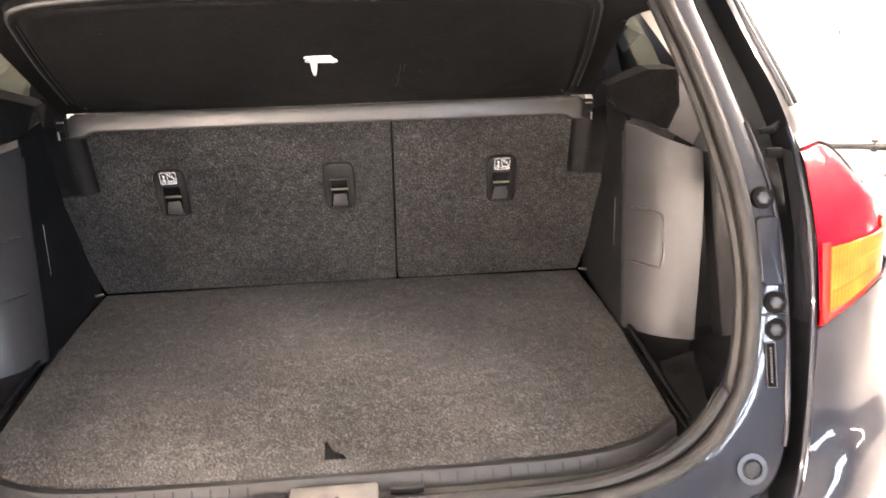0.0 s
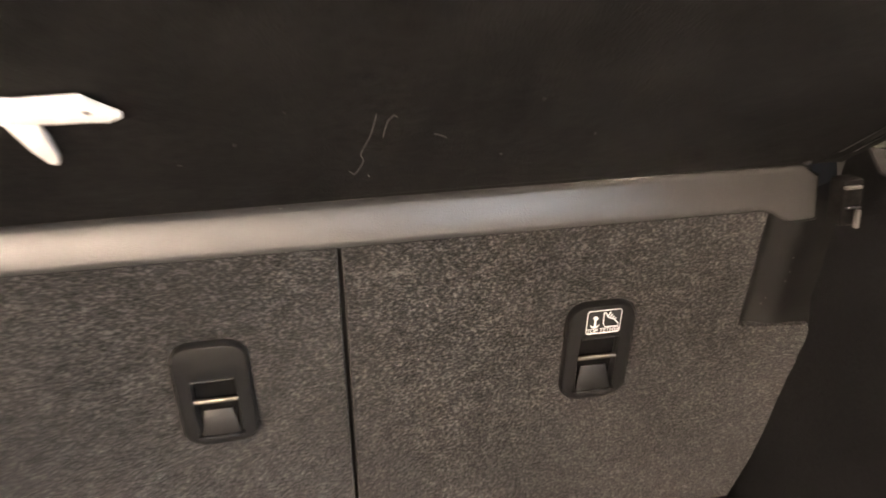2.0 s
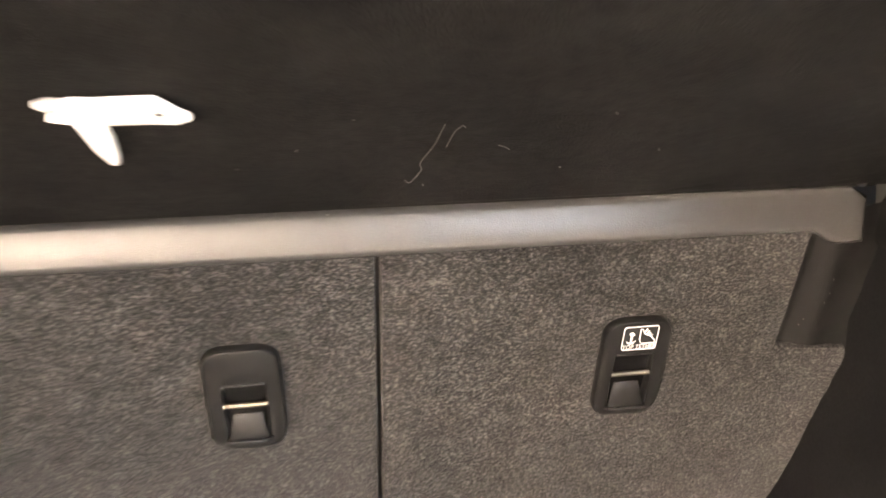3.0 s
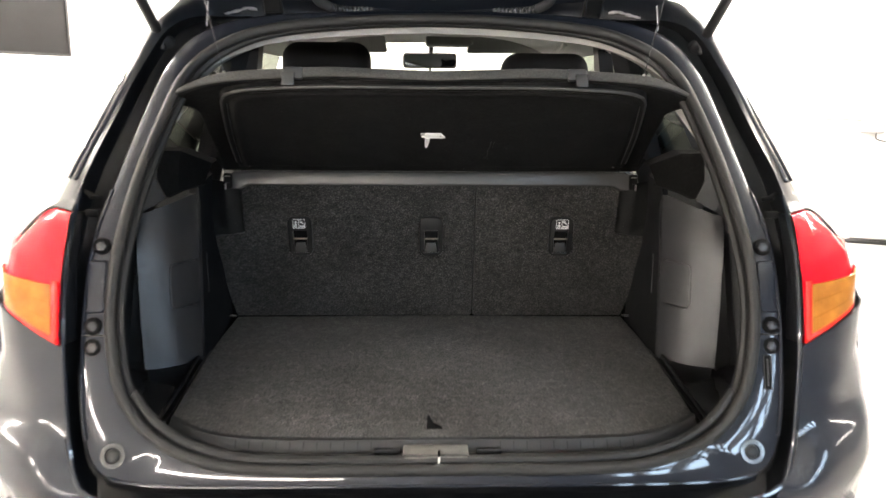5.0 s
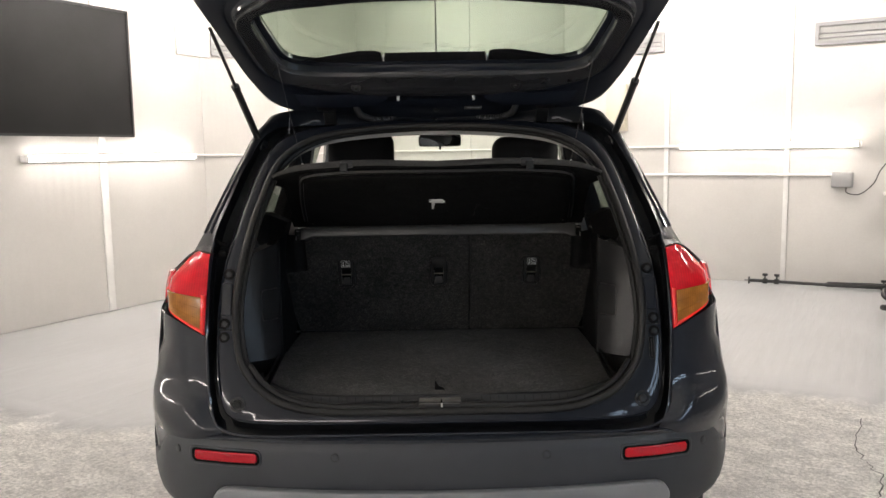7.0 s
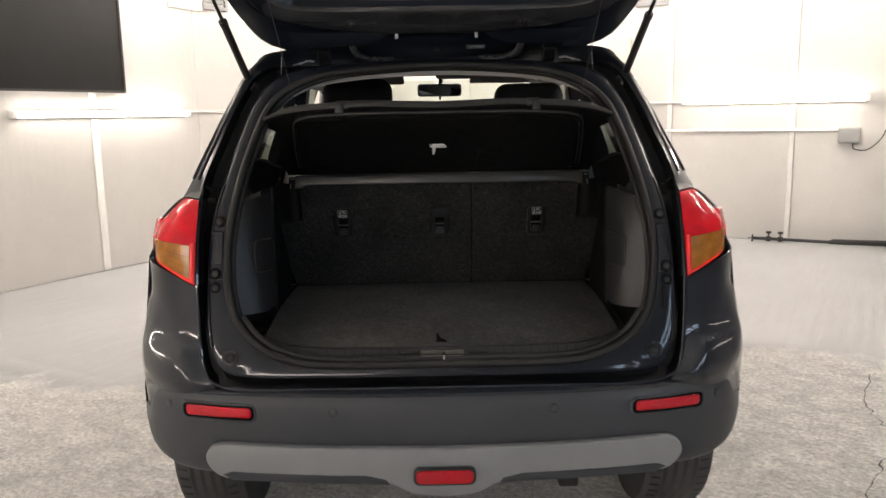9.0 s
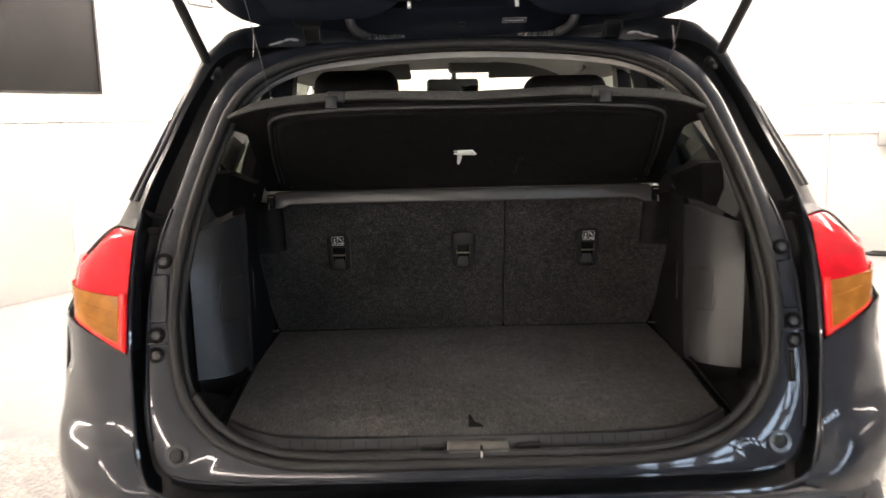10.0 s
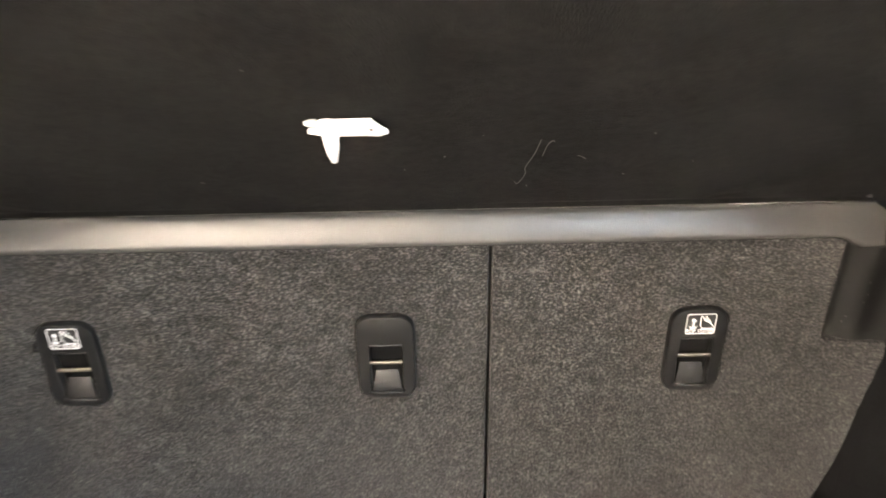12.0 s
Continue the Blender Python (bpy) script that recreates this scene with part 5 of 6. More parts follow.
hl = [[(0, .425, 1.452), (.26, .417, 1.438), (.40, .395, 1.404), (.47, .47, 1.37)], [(0, .8, 1.515), (.28, .8, 1.505), (.45, .8, 1.47), (.54, .8, 1.42)], [(0, 1.4, 1.545), (.28, 1.4, 1.535), (.46, 1.4, 1.495), (.55, 1.4, 1.44)], [(0, 1.95, 1.537), (.28, 1.95, 1.528), (.46, 1.95, 1.49), (.54, 1.95, 1.44)], [(0, 2.12, 1.522), (.28, 2.12, 1.515), (.46, 2.12, 1.48), (.54, 2.10, 1.43)]]
part("headlining", loft([full(cr(r, 4)) for r in hl], thick=.006), HEADLINER, car, "light grey fabric headlining")
part("header_trim", loft([full([p + Vector((0, .012, -.012)) for p in A[10 * N:]][::-1]), full([p + Vector((0, .022, -.026)) for p in A[10 * N:]][::-1]), full([p + Vector((0, .085, -.020)) for p in A[10 * N:]][::-1])], thick=.004), HEADER_TRIM, car, "grey trim strip over the boot opening")
part("dashboard", box(1.36, .5, .16, (0, 2.72, .93), .05), TRIM_DARK, car)
part("cabin_floor", box(1.3, 2.2, .04, (0, 1.75, .40), .01), TRIM_DARK, car)
for s in (-1, 1):
    part("sun_visor", box(.34, .022, .12, (s * .335, 2.03, 1.502), .010, m=pose(0, 0, 0, 62, 0, s * 4)), VISOR, car, "folded grey sun visor")
part("overhead_console", box(.19, .14, .05, (.09, 2.05, 1.518), .014, 3), VISOR, car, "grey overhead console")
mir = part("rear_view_mirror", box(.225, .030, .062, (0, 0, 0), .015, 3), TRIM_DARK, car, "interior rear-view mirror", m=pose(.013, 2.10, 1.438, 1.2, 0, 7))
part("mirror_glass", prism(rounded(.212, .050, .020), .002, pose(0, -.0165, 0)), MIRROR, mir)
part("mirror_stalk", tube([(0, .012, .01), (.012, .05, .04), (.015, .07, .075)], .011, 8), TRIM_DARK, mir)
part("mirror_lever", tube([(0, -.004, -.028), (0, -.008, -.046)], .006, 8), TRIM_DARK, mir)


def front_seat(x, top):
    seat = part("front_seat", box(.48, .14, .62, (x, 1.50, .93), .06, 3, m=pose(0, 0, 0, -10)), SEAT_CLOTH, car, "black cloth front seat")
    part("seat_cushion", box(.48, .50, .16, (x, 1.78, .58), .06, 3), SEAT_CLOTH, seat)
    part("headrest", box(.29, .12, .19, (x, 1.42, top - .095), .055, 5, m=pose(0, 0, 0, -8)), SEAT_CLOTH, seat, "rounded black headrest")
    for d in (-.06, .06):
        part("headrest_post", tube([(x + d, 1.44, 1.20), (x + d, 1.43, 1.30)], .006, 8), CHROME, seat)


front_seat(-.335, 1.470)
front_seat(.385, 1.440)

# ---- parcel shelf ----
SHELF_A = 28.3
shelf = empty("parcel_shelf", "raised black felt parcel shelf with a moulded rim", "parcel shelf")
H = Vector((0, .622, 1.124))
ca, sa = math.cos(radians(SHELF_A)), math.sin(radians(SHELF_A))


def gt_point(x, s):
    """A place on the inner face of the open tailgate."""
    return Vector((x, .44 - s * math.cos(radians(25)), 1.55 + s * math.sin(radians(25))))


def sh(x, s, w=0.0):
    """A place on the shelf: across, from the hinge to the free edge, out of its lower face."""
    return Vector((x, H.y - s * ca - w * sa, H.z + s * sa - w * ca))


EDGE = cr([(0, .431, 0), (.10, .437, 0), (.20, .443, 0), (.30, .434, 0), (.37, .425, 0), (.43, .409, 0), (.475, .385, 0), (.502, .364, 0), (.512, .347, 0), (.503, .334, 0)], 6)
SIDE = cr([(.503, .334, 0), (.480, .318, 0), (.472, .295, 0), (.475, .23, 0), (.480, .14, 0), (.486, .06, 0), (.492, 0, 0)], 6)
shelf_half = EDGE + SIDE[1:]


def edge_s(x):
    """How far the free edge lies from the hinge, by the place across."""
    x = min(abs(x), .505)
    for p, q in zip(EDGE, EDGE[1:]):
        if p.x <= x <= q.x:
            return p.y + (q.y - p.y) * (x - p.x) / max(q.x - p.x, 1e-6)
    return EDGE[-1].y


def shelf_row(grow, w):
    """The shelf's outline drawn in by some way, at one level."""
    return full([sh(p.x - grow * min(1, p.x / .45), max(0, p.y - grow * (1 if p.y > .3 else .2)), w) for p in shelf_half])


rows = [shelf_row(g, w) for g, w in ((.30, -.008), (.06, -.008), (.012, -.0075), (.004, -.006), (.0, -.009), (-.001, -.014), (.001, -.020), (.006, -.024), (.06, -.024), (.30, -.022))]
panel = part("panel", loft(rows), LINING, shelf, "black felt shelf panel")
tray_half = cr([(0, .425, 0), (.21, .426, 0), (.311, .418, 0), (.362, .410, 0), (.393, .396, 0), (.406, .378, 0), (.414, .345, 0), (.432, .219, 0), (.443, .094, 0), (.446, .045, 0)], 5)
tray = []
for d, w in ((-.003, -.0085), (-.0005, -.002), (0, .003), (.003, .0070), (.007, .0078), (.011, .0055), (.015, .0055), (.019, .0092), (.023, .0096), (.030, .0070), (.045, .0062), (.16, .0060), (.37, .0060)):
    r = []
    for p in tray_half:
        q = Vector((p.x * (1 - d / .44), max(.045, p.y - d)))
        r.append(sh(q.x, q.y, w * min(1, max(.3, (q.y - .03) / .03)) if q.y < .06 else w))
    tray.append(full(r))
for d, w, r, low_s in ((.0055, .0030, .0080, .07), (.0230, .0062, .0045, .07)):
    line = [sh(p.x * (1 - d / .44), p.y - d, w) for p in tray_half if p.y > low_s]
    part("bead", tube(full(line), r, 8, flat=.55), LIT_BEAD, panel, "moulded bead round the shelf tray, paler for caught light")
part("tray", loft(tray), LINING, panel, "raised felt tray with a double bead round it")
rim = []
for dw, ds, f in ((-.0075, -.004, 1), (-.0085, .0015, 1), (-.012, .0035, .96), (-.020, .0045, .93), (-.026, .002, .9), (-.0285, -.006, .88), (-.0285, -.03, .86)):
    rim.append(full([sh(p.x, p.y + ds, -.008 + (dw + .008) * (1 if p.x < .40 else max(.35, 1 - (p.x - .40) * 6))) for p in EDGE]))
part("hinge_flap", loft([[sh(x, q, w) for x in (-.494, -.2, 0, .2, .494)] for q, w in ((.07, -.0085), (.02, -.0085), (-.006, -.0085), (-.008, -.014), (.02, -.020), (.07, -.021))]), LINING, shelf, "folded felt hinge of the shelf")
part("rear_rim", loft(rim), RIM_FELT, shelf, "grey felt rear rim of the shelf")
for s in (-1, 1):
    c0 = sh(s * .262, edge_s(.262), -.016)
    cl = part("cord_clip", box(.036, .016, .022, (0, 0, 0), .004, m=Matrix.Translation(c0) @ pose(0, 0, 0, -10)), TRIM_DARK, shelf, "plastic cord clip on the rim")
    part("clip_tongue", box(.024, .007, .026, (0, 0, 0), .003, m=Matrix.Translation(c0 + Vector((s * .008, -.012, -.010))) @ pose(0, 0, 0, -20)), TRIM, cl)
    p = Vector((s * .478, .603, 1.106))
    pin = part("hinge_pin", box(.018, .018, .036, p, .004), LINING, shelf, "shelf hinge pin with small clips")
    part("pin_clip", box(.013, .004, .0025, p + Vector((-s * .002, -.010, .012)), .001), LATCH, pin)
    part("pin_clip", box(.0035, .004, .014, p + Vector((s * .004, -.010, -.012)), .001), LATCH, pin)
    part("pin_clip", box(.012, .004, .0025, p + Vector((0, -.010, -.003)), .001), TRIM, pin)
    stud = sh(s * .395, edge_s(.395) - .004, -.029)
    part("cord_stud", disc(.003, .003, Matrix.Translation(stud) @ pose(0, 0, 0, 60), 12, .001), METAL, shelf, "small pale cord stud")
    part("lifting_cord", tube([stud, gt_point(s * .455, .21)], .0010, 6), LABEL_BLACK, shelf, "thin black lifting cord")
half = [(0, 0), (.435, 0), (.443, -.0015), (.452, -.0075), (.458, -.010), (.482, -.010), (.484, .026), (.470, .035), (0, .035)]
o = half + [(-x, z) for x, z in reversed(half[1:-1])]
part("hinge_strip", prism(o, .012, pose(0, .636, 1.0915, -9), .006, 3), STRIP, shelf, "grey plastic hinge strip")

random.seed(3)
for x_, s_ in ((.032, .142), (.085, .2034), (.1995, .201), (.1256, .099), (.195, .124), (.074, .042), (-.20, .28), (.30, .30), (-.30, .33), (-.36, .36), (.060, .165), (-.05, .30), (.24, .15), (-.12, .12)):
    q = [sh(x_, s_, .0064), sh(x_ + random.uniform(-.002, .002), s_ + random.uniform(-.004, .004), .0066)]
    part("lint_speck", tube(q, random.uniform(.0002, .0004), 5), LINT, panel)
for pts in (((.1244, .1948), (.1238, .182), (.1230, .167), (.1195, .141), (.1212, .128), (.1176, .106), (.1142, .1116)), ((.1340, .190), (.1325, .1927), (.1312, .1895), (.1301, .186), (.1294, .176), (.1292, .164)), ((.161, .157), (.158, .161), (.154, .164))):
    part("lint_thread", tube(cr([sh(x_, s_, .0064) for x_, s_ in pts], 4), .00022, 5), LINT, panel, "fine pale thread caught on the felt")
CLIP = Matrix.Translation(sh(0, 0, .0115)) @ pose(0, 0, 0, 90 - SHELF_A)
hook = thing("broken_shelf_clip", prism([(-.0185, .2200), (-.0080, .2180), (.0100, .2178), (.0185, .2165), (.0243, .2210), (.0205, .2270), (.0146, .2390), (-.0080, .2382), (-.0125, .2392), (-.0170, .2380), (-.0195, .2350), (-.0200, .2290)], .004, CLIP, .0012), WHITE_PLASTIC, "broken white plastic clip on the shelf underside", "clip")
part("clip_tail", prism([(-.0182, .2185), (-.0080, .2165), (-.0095, .1970), (-.0130, .1745), (-.0150, .1710), (-.0178, .1730), (-.0190, .1900)], .005, CLIP @ pose(0, -.0006, 0), .001), WHITE_PLASTIC, hook)
part("clip_prong", prism([(-.0265, .2225), (-.0180, .2185), (-.0180, .2235), (-.0240, .2245)], .004, CLIP @ pose(0, .0004, 0), .0008), WHITE_PLASTIC, hook)
part("clip_pin", tube([CLIP @ Vector((-.0195, .003, .2330)), CLIP @ Vector((-.0240, .003, .2335)), CLIP @ Vector((-.0275, .003, .2338))], [.0030, .0026, .0012], 10), GREY_PLASTIC, hook, "stub of the broken pin")
part("clip_hole", disc(.0015, .0005, CLIP @ pose(.0138, -.0003, .2290), 10), LABEL_BLACK, hook)

# ---- tailgate ----
gate = part("tailgate", box(.05, .03, .02, (.34, .545, 1.505), .004), DARK_METAL, car, "open tailgate raised over the boot")
E_A = 25.0
gc, gs = math.cos(radians(E_A)), math.sin(radians(E_A))


def gt(x, s, w=0.0):
    """A place on the open tailgate: across, out from the hinge, up out of its inner face."""
    return Vector((x, .44 - s * gc + w * gs, 1.55 + s * gs + w * gc))


def oval(hx0, hx1, s0, s1, r, n=64, bow=0.0):
    """A rounded four-sided outline, narrower at s0 than at s1."""
    out = []
    for k in range(n):
        a = 2 * math.pi * (k + .5) / n
        ex = r
        c_, s_ = math.cos(a), math.sin(a)
        m_ = (abs(c_) ** ex + abs(s_) ** ex) ** (-1 / ex)
        X, S = c_ * m_, s_ * m_
        s = (s0 + s1) / 2 + S * (s1 - s0) / 2
        hx = hx0 + (hx1 - hx0) * (s - s0) / (s1 - s0)
        out.append((X * hx, s + bow * (1 - X * X) * (1 if S > 0 else .6)))
    return out


gate_half = cr([(0, -.165, 0), (.20, -.164, 0), (.30, -.150, 0), (.385, -.112, 0), (.465, -.088, 0), (.525, -.030, 0), (.555, .09, 0), (.575, .23, 0), (.590, .36, 0), (.62, .62, 0), (.60, .84, 0), (.45, .91, 0), (0, .93, 0)], 6)
gate_ring = [(p.x, p.y) for p in gate_half] + [(-p.x, p.y) for p in reversed(gate_half[1:-1])]


def rim_at(x, s):
    """The gate's outer edge in the direction of a place on its window frame."""
    a = math.atan2(s - .32, x)
    best = None
    for (x0, s0), (x1, s1) in zip(gate_ring, gate_ring[1:] + gate_ring[:1]):
        dx, ds = math.cos(a), math.sin(a)
        den = dx * (s1 - s0) - ds * (x1 - x0)
        if abs(den) < 1e-9:
            continue
        t = (x0 * (s1 - s0) - (s0 - .32) * (x1 - x0)) / den
        u = (x0 * ds - (s0 - .32) * dx) / den
        if t > 0 and -1e-6 <= u <= 1 + 1e-6:
            best = (t * dx, .32 + t * ds)
    return best


inner = oval(.430, .478, .150, .445, 6, 96, bow=.018)
inner2 = oval(.444, .492, .136, .460, 6, 96, bow=.018)
outer = [rim_at(x, s) for x, s in inner2]


def gate_row(f, w):
    return [gt(x + (a - x) * f, s + (b - s) * f, w) for (x, s), (a, b) in zip(inner2, outer)]


rows = [[gt(x, s, .044) for x, s in inner], [gt(x, s, .046) for x, s in inner2], gate_row(.97, .060), gate_row(1.0, .048), gate_row(1.0, .016), gate_row(.985, .004), gate_row(.955, -.001),
        gate_row(.72, 0), gate_row(.60, .002), gate_row(.56, .006), gate_row(.44, .006), gate_row(.40, .002), gate_row(.38, -.004), gate_row(.02, .006), gate_row(0, .026), [gt(x, s, .028) for x, s in inner], [gt(x, s, .044) for x, s in inner]]
part("gate_frame", loft(rows, closed=True), PAINT, gate, "dark painted tailgate frame", sharp=16)
part("gate_trim_band", loft([gate_row(f, w) for f, w in ((.0, .024), (.02, .010), (.035, -.002), (.05, -.006), (.08, -.008), (.30, -.019), (.335, -.0205), (.355, -.018), (.37, -.010), (.375, .004))], closed=True), GATE_TRIM, gate, "gloss black trim round the rear window", sharp=30)
bm = bmesh.new()
bm.faces.new([bm.verts.new(gt(x * 1.01, s, .034)) for x, s in inner2])
gg = part("gate_glass", bm, TAILGATE_GLASS, gate, "green-grey tinted rear window")
gg.visible_shadow = False
for k in (-1, 1):
    o = [(.155, .13), (.157, .208), (.168, .217), (.22, .218), (.32, .190), (.44, .155), (.44, .13)]
    bm = bmesh.new()
    bm.faces.new([bm.verts.new(gt(k * a, b, .030)) for a, b in o])
    bmesh.ops.solidify(bm, geom=list(bm.faces), thickness=.006)
    part("window_edge_cover", bm, TRIM_DARK, gate)
    part("cover_tab", box(.004, .010, .024, gt(k * .150, .190, .022), .001, m=pose(0, 0, 0, 65)), GREY_PLASTIC, gate)
bm = bmesh.new()
bm.faces.new([bm.verts.new(gt(a, b, .030)) for a, b in ((-.15, .13), (-.145, .205), (0, .206), (.145, .205), (.15, .13))])
bmesh.ops.solidify(bm, geom=list(bm.faces), thickness=.004)
part("window_edge_cover", bm, TRIM_DARK, gate)
part("centre_wire", tube([gt(.003, .20, .032), gt(.003, .47, .032)], .0018, 6), LABEL_BLACK, gate)
GATE_TURN = pose(0, 0, 0, 65)
for s in (-1, 1):
    hinge = part("gate_hinge", box(.038, .050, .012, (s * .340, .500, 1.490), .003, m=pose(0, 0, 0, -48)), DARK_METAL, gate, "dark hinge arm")
    part("hinge_edge", ring(rounded(.037, .034, .003), rounded(.0350, .0320, .002), .002, pose(s * .340, .474, 1.492, 10)), TRIM, hinge, "bare metal edge of the hinge")
    part("hinge_pocket", prism(rounded(.062, .034, .006), .004, Matrix.Translation(gt(s * .352, -.066, -.003)) @ GATE_TURN, .002), TRIM_DARK, gate)
    part("rubber_stop", tube([gt(s * .117, .013, 0), gt(s * .117, .013, -.020)], .0045, 8), WHITE_PLASTIC, gate, "small pale rubber stop")
    gr = part("gate_grommet", disc(.015, .005, Matrix.Translation(gt(s * .240, .092, -.0175)) @ pose(0, 0, 0, 35), 20, .002), TRIM_DARK, gate)
    part("grommet_core", disc(.007, .006, Matrix.Translation(gt(s * .240, .092, -.020)) @ pose(0, 0, 0, 35), 16, .002), GLOSS_BLACK, gr)
    part("inner_press", loft([[gt(s * x, q, w) for x, q, w in r] for r in (((.135, .018, .0), (.20, .022, .0), (.32, .020, .0), (.44, .028, .0)), ((.145, .012, -.006), (.21, .010, -.010), (.32, .004, -.010), (.43, .008, -.006)), ((.175, -.010, -.012), (.22, -.024, -.016), (.32, -.030, -.016), (.42, -.022, -.010)), ((.19, -.028, .0), (.23, -.040, .0), (.32, -.045, .0), (.43, -.036, .0)))], thick=.003), PAINT, gate, "pressed wedge in the inner face")
    elbow = cr([gt(s * .252, -.030, .002), gt(s * .252, -.040, -.014), gt(s * .243, -.070, -.022), gt(s * .225, -.095, -.020)], 6)
    bt = part("wiring_boot", tube(elbow, .0105, 12), WIRING, gate, "ribbed rubber wiring boot")
    wire = cr([gt(s * .228, -.092, -.020), gt(s * .20, -.112, -.018), gt(s * .165, -.126, -.012), gt(s * .13, -.140, .002)], 16)
    part("boot_ribs", tube(wire, [.0098 if k % 4 < 2 else .0066 for k in range(len(wire))], 10), WIRING, bt)
    part("hinge_sealant", tube(both(cr([(.365, .455, 1.478), (.385, .450, 1.480), (.40, .440, 1.474), (.425, .425, 1.466)], 4), s), [.002, .003, .0036, .003, .0022, .003, .0026, .0018, .003, .0032, .002, .0026, .0012], 8), GREY_METAL, car, "pale smeared sealant on the gutter")
    part("roof_joint_line", tube(both(cr([(.457, .425, 1.490), (.4565, .412, 1.462), (.456, .402, 1.440)], 4), s), .0011, 6), SILVER, car, "pale sealant line at the roof joint")
    part("rear_lip_mark", tube(both([(.392, .40, 1.438), (.400, .392, 1.428)], s), .0025, 6), SILVER, car)
part("gate_grommet", disc(.010, .004, Matrix.Translation(gt(0, -.085, -.004)) @ GATE_TURN, 20, .0015), TRIM_DARK, gate)
lab = part("gate_label", prism(rounded(.054, .019, .002), .0008, Matrix.Translation(gt(.119, -.071, -.0025)) @ GATE_TURN), LABEL_BLACK, gate, "small black label with an unreadable line")
part("label_border", ring(rounded(.054, .019, .002), rounded(.0515, .0165, .0016), .0006, Matrix.Translation(gt(.119, -.071, -.0035)) @ GATE_TURN), GREY_PLASTIC, lab)
for k in range(8):
    part("print_bar", box(.0042, .0006, .0030, (0, 0, 0)), WHITE_PRINT, lab, m=Matrix.Translation(gt(.119 + (k - 3.5) * .0055, -.071, -.0036)) @ GATE_TURN)
for s in (-1, 1):
    p0, p1 = Vector((s * .548, .40, 1.415)), gt(s * .592, .40, -.01)
    q = p0.lerp(p1, .52)
    st = part("gas_strut", tube([p0, q], .0105, 12), LABEL_BLACK, car, "black gas strut")
    part("strut_rod", tube([q, p1], .005, 10), DARK_METAL, st)
    part("strut_collar", tube([q.lerp(p0, .04), q.lerp(p1, .03)], .0118, 12), TRIM_DARK, st)
    part("strut_bracket", box(.020, .026, .045, p0, .005), TRIM_DARK, st)

# ---- things on the walls and the floor ----
tv = empty("wall_screen", "large black flat screen on the white side wall", "screen", m=room(U0 + .012, 2.15, 2.11, 0, 0, -90))
part("screen_panel", box(1.98, .05, 1.10, (0, .045, 0), .008), SCREEN, tv)
part("screen_bezel", ring(rounded(1.99, 1.11, .01), rounded(1.95, 1.07, .006), .006, pose(0, .072, 0)), LABEL_BLACK, tv)
part("wall_mount", box(.4, .03, .3, (0, .012, 0), .004), DARK_METAL, tv)


def wall_plate(m, w, h, d, mat, label, category):
    return thing(category.replace(" ", "_"), box(w, d, h, (0, d / 2, 0), .006), mat, label, category, m=m)


def vent(m, w, h, label):
    v = empty("wall_vent", label, "vent", "wall vents", m)
    part("frame", ring(rounded(w, h, .01), rounded(w - .07, h - .07, .006), .035, pose(0, 0, 0)), GREY_METAL, v)
    part("backing", prism(rounded(w - .06, h - .06, .006), .01), GREY_PLASTIC, v)
    for k in range(2):
        part("slat", box(w - .07, .014, .006, (0, .02, (k - 1) * (h - .09) / 3), .002, m=pose(0, 0, 0, 30)), GREY_METAL, v)
    return v


vent(room(.74, V1 - .012, 2.455, 0, 0, 180), .66, .215, "grey metal wall vent in the white panelling")
vent(room(-1.20, V1 - .012, 2.50, 0, 0, 180), .34, .21, "grey metal wall vent in the white panelling")
vent(room(U0 + .012, 4.35, 2.50, 0, 0, -90), .34, .22, "grey metal wall vent in the white panelling")
wall_plate(room(U0 + .012, 3.97, 2.50, 0, 0, -90), .44, .28, .02, WHITE_PAINT, "white blanking plate on the side wall", "blanking plate")
wall_plate(room(-1.52, V1 - .012, 1.83, 0, 0, 180), .22, .50, .10, material("cream_box_plastic", (.62, .58, .46), .35), "cream plastic dispenser box on the far wall", "dispenser box")
jb = thing("junction_box", box(.19, .08, .15, (0, .04, 0), .012), GREY_PLASTIC, "grey plastic junction box on the far wall", "junction box", m=room(.705, V1 - .012, 1.058, 0, 0, 180))
part("lid", box(.172, .012, .132, (0, .084, 0), .006), GREY_PLASTIC, jb)
for dx in (-.07, .07):
    part("lid_screw", disc(.006, .003, pose(dx, .0935, .05, 0, 0, 180), 12), GREY_METAL, jb)


def conduit(name, pts, r, mat, label):
    return thing(name, tube(pts, r, 8), mat, label, "conduit", m=ROOM)


conduit("conduit", [(-1.6, V1 - .026, 1.105), (.61, V1 - .026, 1.105)], .012, WHITE_PAINT, "white conduit run along the far wall")
conduit("conduit", [(-4.9, V1 - .026, 1.40), (-.86, V1 - .026, 1.40)], .012, WHITE_PAINT, "white conduit run along the far wall")
conduit("conduit", [(U0 + .026, 3.88, 1.385), (U0 + .026, 6.7, 1.385)], .012, WHITE_PAINT, "white conduit run along the side wall")
conduit("cable", cr([(.74, V1 - .04, .985), (.75, V1 - .04, .93), (.86, V1 - .05, .92), (.97, V1 - .05, 1.02), (1.02, V1 - .05, 1.14), (1.10, V1 - .05, 1.28), (1.08, V1 - .05, 1.44), (1.16, V1 - .05, 1.56)], 5), .005, LABEL_BLACK, "thin dark cable drooping from the junction box")
for k in (0, 1):
    thing("cover_strip", box(.045, .014, CEIL - .02, (.20 - 1.19 * k, V1 - .018, CEIL / 2), .003), WHITE_PAINT, "narrow white cover strip over a panel joint", "cover strip", m=ROOM)

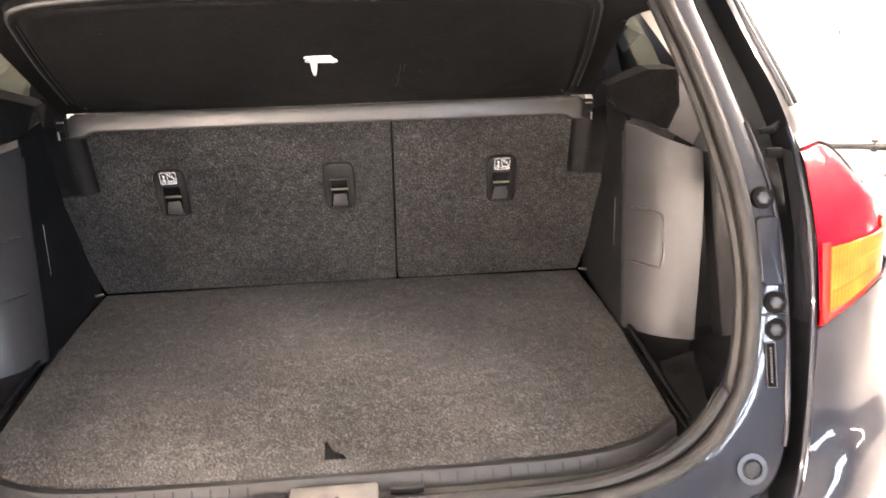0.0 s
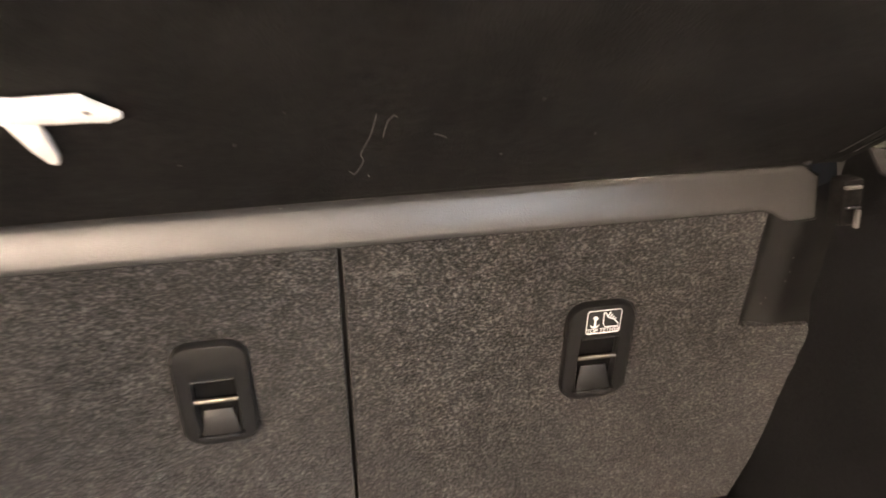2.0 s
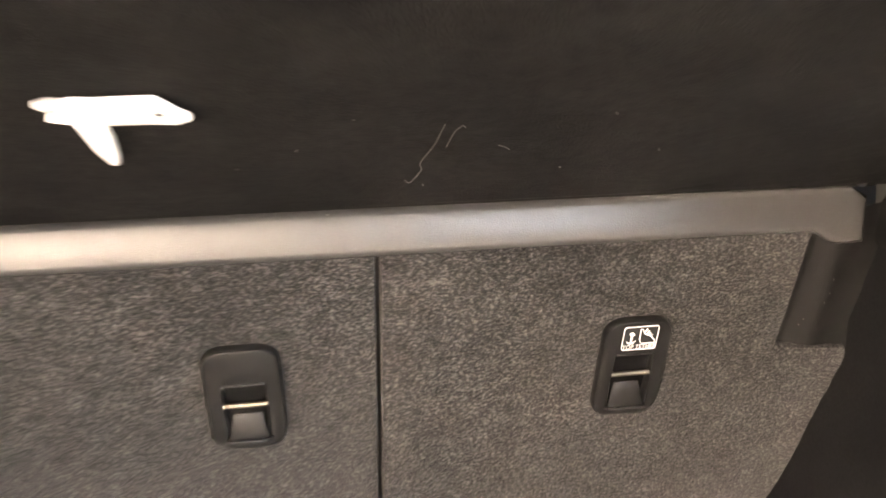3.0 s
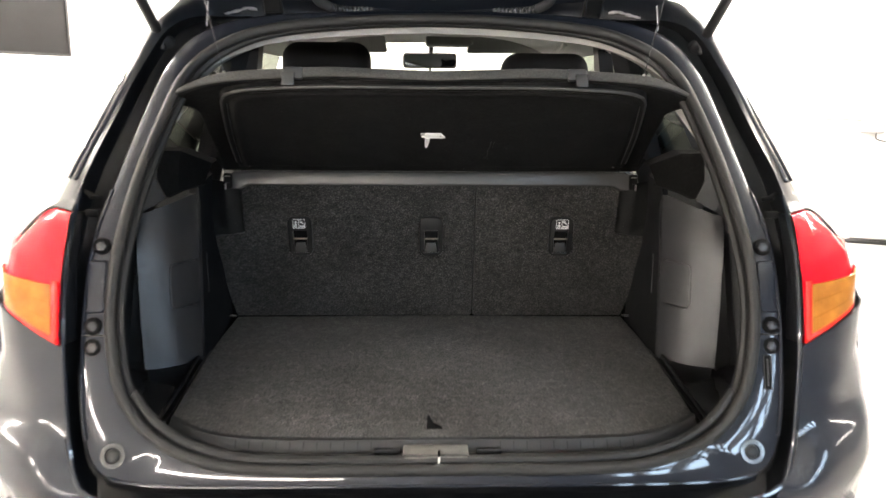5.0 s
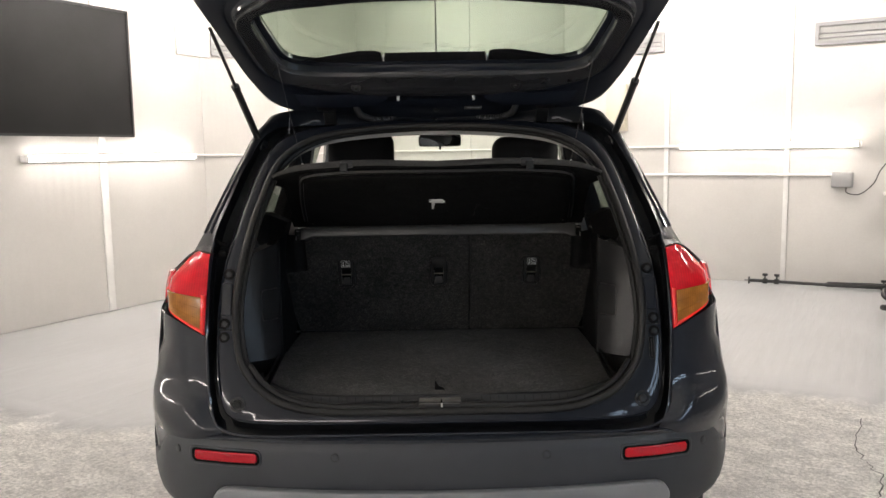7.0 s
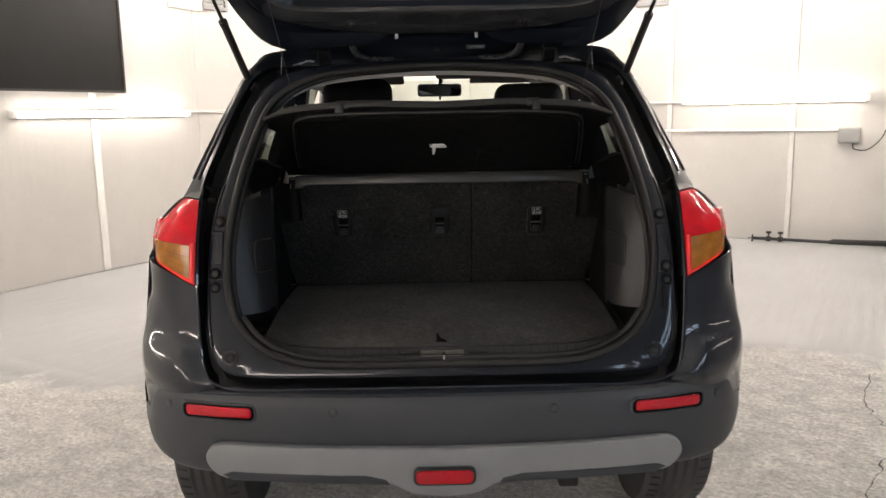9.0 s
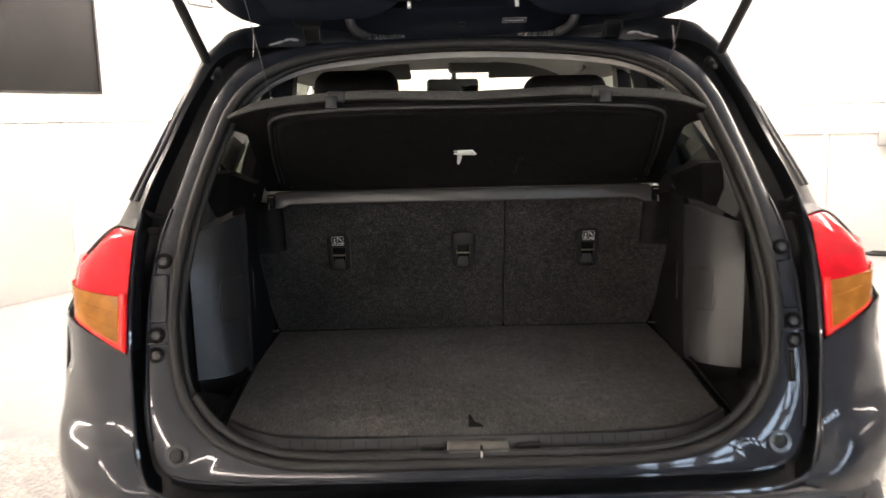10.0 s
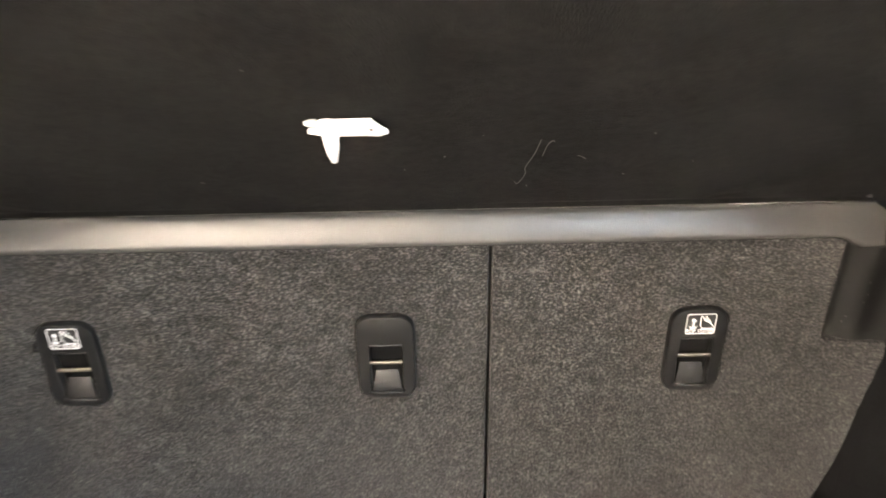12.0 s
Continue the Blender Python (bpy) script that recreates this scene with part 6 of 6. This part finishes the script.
for z0, z1 in ((.01, 1.335), (1.415, CEIL - .01)):
    thing("cover_strip", box(.014, .07, z1 - z0, (U0 + .018, 2.845, (z0 + z1) / 2), .003), WHITE_PAINT, "narrow white cover strip over a panel joint", "cover strip", m=ROOM)


def wall_shelf(z):
    sh_ = empty("wall_shelf", "white wall shelf with small dark tools on it", "shelf", "wall shelves", room(1.42, V1 - .012, z))
    part("board", box(.72, .24, .022, (0, -.12, 0), .004), WHITE_PAINT, sh_)
    for dx in (-.28, .28):
        part("bracket", prism([(0, 0), (.0, -.14), (.02, -.14), (.16, -.012), (.16, 0)], .02, pose(dx, 0, -.011, 0, 0, -90), .002), WHITE_PAINT, sh_)
    return sh_


for z in (.93, 1.56, 2.0):
    wall_shelf(z)
thing("torch", tube([(-.05, 0, 0), (.06, 0, 0), (.07, 0, 0), (.11, 0, 0)], [.02, .02, .028, .028], 12), LABEL_BLACK, "small black torch lying on a shelf", "torch", m=room(1.22, V1 - .14, 1.60))
thing("clamp_knob", tube([(0, 0, 0), (0, 0, .05), (0, 0, .055), (0, 0, .09)], [.012, .012, .03, .03], 12), GREY_METAL, "small metal knob standing on a shelf", "knob", m=room(1.18, V1 - .12, .942))

pole = empty("light_stand", "folded black light stand lying along the far wall", "stand", m=room(.50, V1 - .13, .035))
part("tube", tube([(-.60, 0, 0), (.10, 0, 0), (.11, 0, 0), (.72, 0, .01)], [.016, .016, .021, .021], 10), LABEL_BLACK, pole)
part("spigot", tube([(-.645, 0, 0), (-.60, 0, 0)], .009, 8), GREY_METAL, pole)
part("foot_cap", box(.012, .06, .07, (-.60, 0, 0), .004), LABEL_BLACK, pole)
for x in (-.45, -.34, .60):
    k = part("clamp", box(.05, .05, .05, (x, 0, 0), .01), LABEL_BLACK, pole)
    part("clamp_knob", tube([(x, 0, .02), (x, 0, .05), (x, 0, .055), (x, 0, .075)], [.008, .008, .026, .026], 10), LABEL_BLACK, k)
for a in (-8, 0, 8):
    part("leg", tube([(.12, 0, .02), (.74, .05 * a / 8, .03)], .010, 8), LABEL_BLACK, pole)

vac = empty("floor_cleaner", "blue and black drum vacuum cleaner with a coiled hose", "vacuum cleaner", m=room(1.36, 5.28, 0))
rows = [[(r * math.cos(2 * math.pi * k / 32), r * math.sin(2 * math.pi * k / 32), z) for k in range(32)] for r, z in ((0, .06), (.16, .06), (.19, .08), (.19, .28), (.20, .30), (.20, .32))]
part("drum", loft(rows, closed=True), BLUE, vac, "blue metal drum")
rows = [[(r * math.cos(2 * math.pi * k / 32), r * math.sin(2 * math.pi * k / 32), z) for k in range(32)] for r, z in ((.20, .32), (.205, .36), (.17, .42), (.08, .45), (0, .45))]
part("motor_head", loft(rows, closed=True), LABEL_BLACK, vac, "black motor head")
part("label", box(.09, .004, .07, (-.10, -.163, .20), .001, m=pose(0, 0, 0, 0, 0, -32)), WHITE_PAINT, vac, "white label with no readable print")
coil = [(math.cos(a) * (.27 + .01 * math.sin(a * 3)), math.sin(a) * .27, .05 + .20 * (1 + math.sin(a * .5 + 1)) * .5) for a in (k * .25 for k in range(60))]
part("hose", tube(coil, [.024 if k % 2 else .021 for k in range(60)], 8), RUBBER, vac, "black corrugated hose")
for k in range(4):
    a = math.pi / 4 + k * math.pi / 2
    part("castor", tube([(.17 * math.cos(a), .17 * math.sin(a), 0), (.17 * math.cos(a), .17 * math.sin(a), .07)], [.03, .02], 10), LABEL_BLACK, vac)

# a crack in the floor beside the car
random.seed(7)
crack = []
line = cr([(1.40, .48, 0), (1.517, .633, 0), (1.627, .782, 0), (1.73, .897, 0), (1.839, 1.082, 0), (1.849, 1.189, 0), (1.872, 1.288, 0), (1.943, 1.465, 0), (2.138, 1.784, 0)], 6)
for p in line:
    crack.append((p.x + random.uniform(-.014, .014), p.y + random.uniform(-.006, .006)))
bm = bmesh.new()
L0 = [bm.verts.new((x - random.uniform(.001, .0045), y, .0012)) for x, y in crack]
L1 = [bm.verts.new((x + random.uniform(.001, .0045), y, .0012)) for x, y in crack]
for i in range(len(crack) - 1):
    bm.faces.new((L0[i], L1[i], L1[i + 1], L0[i + 1]))
ck = thing("floor_crack", bm, LABEL_BLACK, "jagged dark crack in the painted concrete floor", "crack")
ck["kind"] = "structure"

# a broken line of pale scraped flecks on the other side
random.seed(11)
bm = bmesh.new()
for p in cr([(-1.45, 1.76, 0), (-1.42, 1.56, 0), (-1.39, 1.38, 0), (-1.37, 1.19, 0), (-1.35, 1.04, 0)], 14):
    for _ in range(random.choice((0, 1, 2, 2))):
        cx, cy, r = p.x + random.gauss(0, .012), p.y + random.uniform(-.008, .008), random.uniform(.003, .0095)
        turn = random.uniform(0, 6.28)
        edge = []
        for k in range(7):
            q = r * random.uniform(.6, 1.2)
            edge.append((cx + q * math.cos(turn + k * .8976), cy + 1.5 * q * math.sin(turn + k * .8976)))
        base = [bm.verts.new((x, y, .0002)) for x, y in edge]
        top = [bm.verts.new((cx + (x - cx) * .8, cy + (y - cy) * .8, .0016)) for x, y in edge]
        bm.faces.new(top)
        for k in range(7):
            bm.faces.new((base[k], base[(k + 1) % 7], top[(k + 1) % 7], top[k]))
thing("floor_scuff", bm, WHITE_PAINT, "broken line of pale scraped flecks on the concrete", "scuff", kind="stuff")

# wall panels
me = finish("panel", box(1.186, .012, CEIL - .01, (0, 0, 0), .003), WALL)
for k in range(-7, 5):
    v = 2.86 + .595 + 1.19 * k
    if V0 + .55 < v < V1 - .5:
        o = new("panel", me)
        o.parent = wall_left
        o.matrix_basis = pose(U0 + .006, v, CEIL / 2, 0, 0, 90)
for k in range(-5, 4):
    u = .23 + .595 + 1.19 * k
    if U0 - .2 < u - .55 and u < U1 + .5:
        o = new("panel", me)
        o.parent = wall_far
        o.matrix_basis = pose(u, V1 - .006, CEIL / 2)
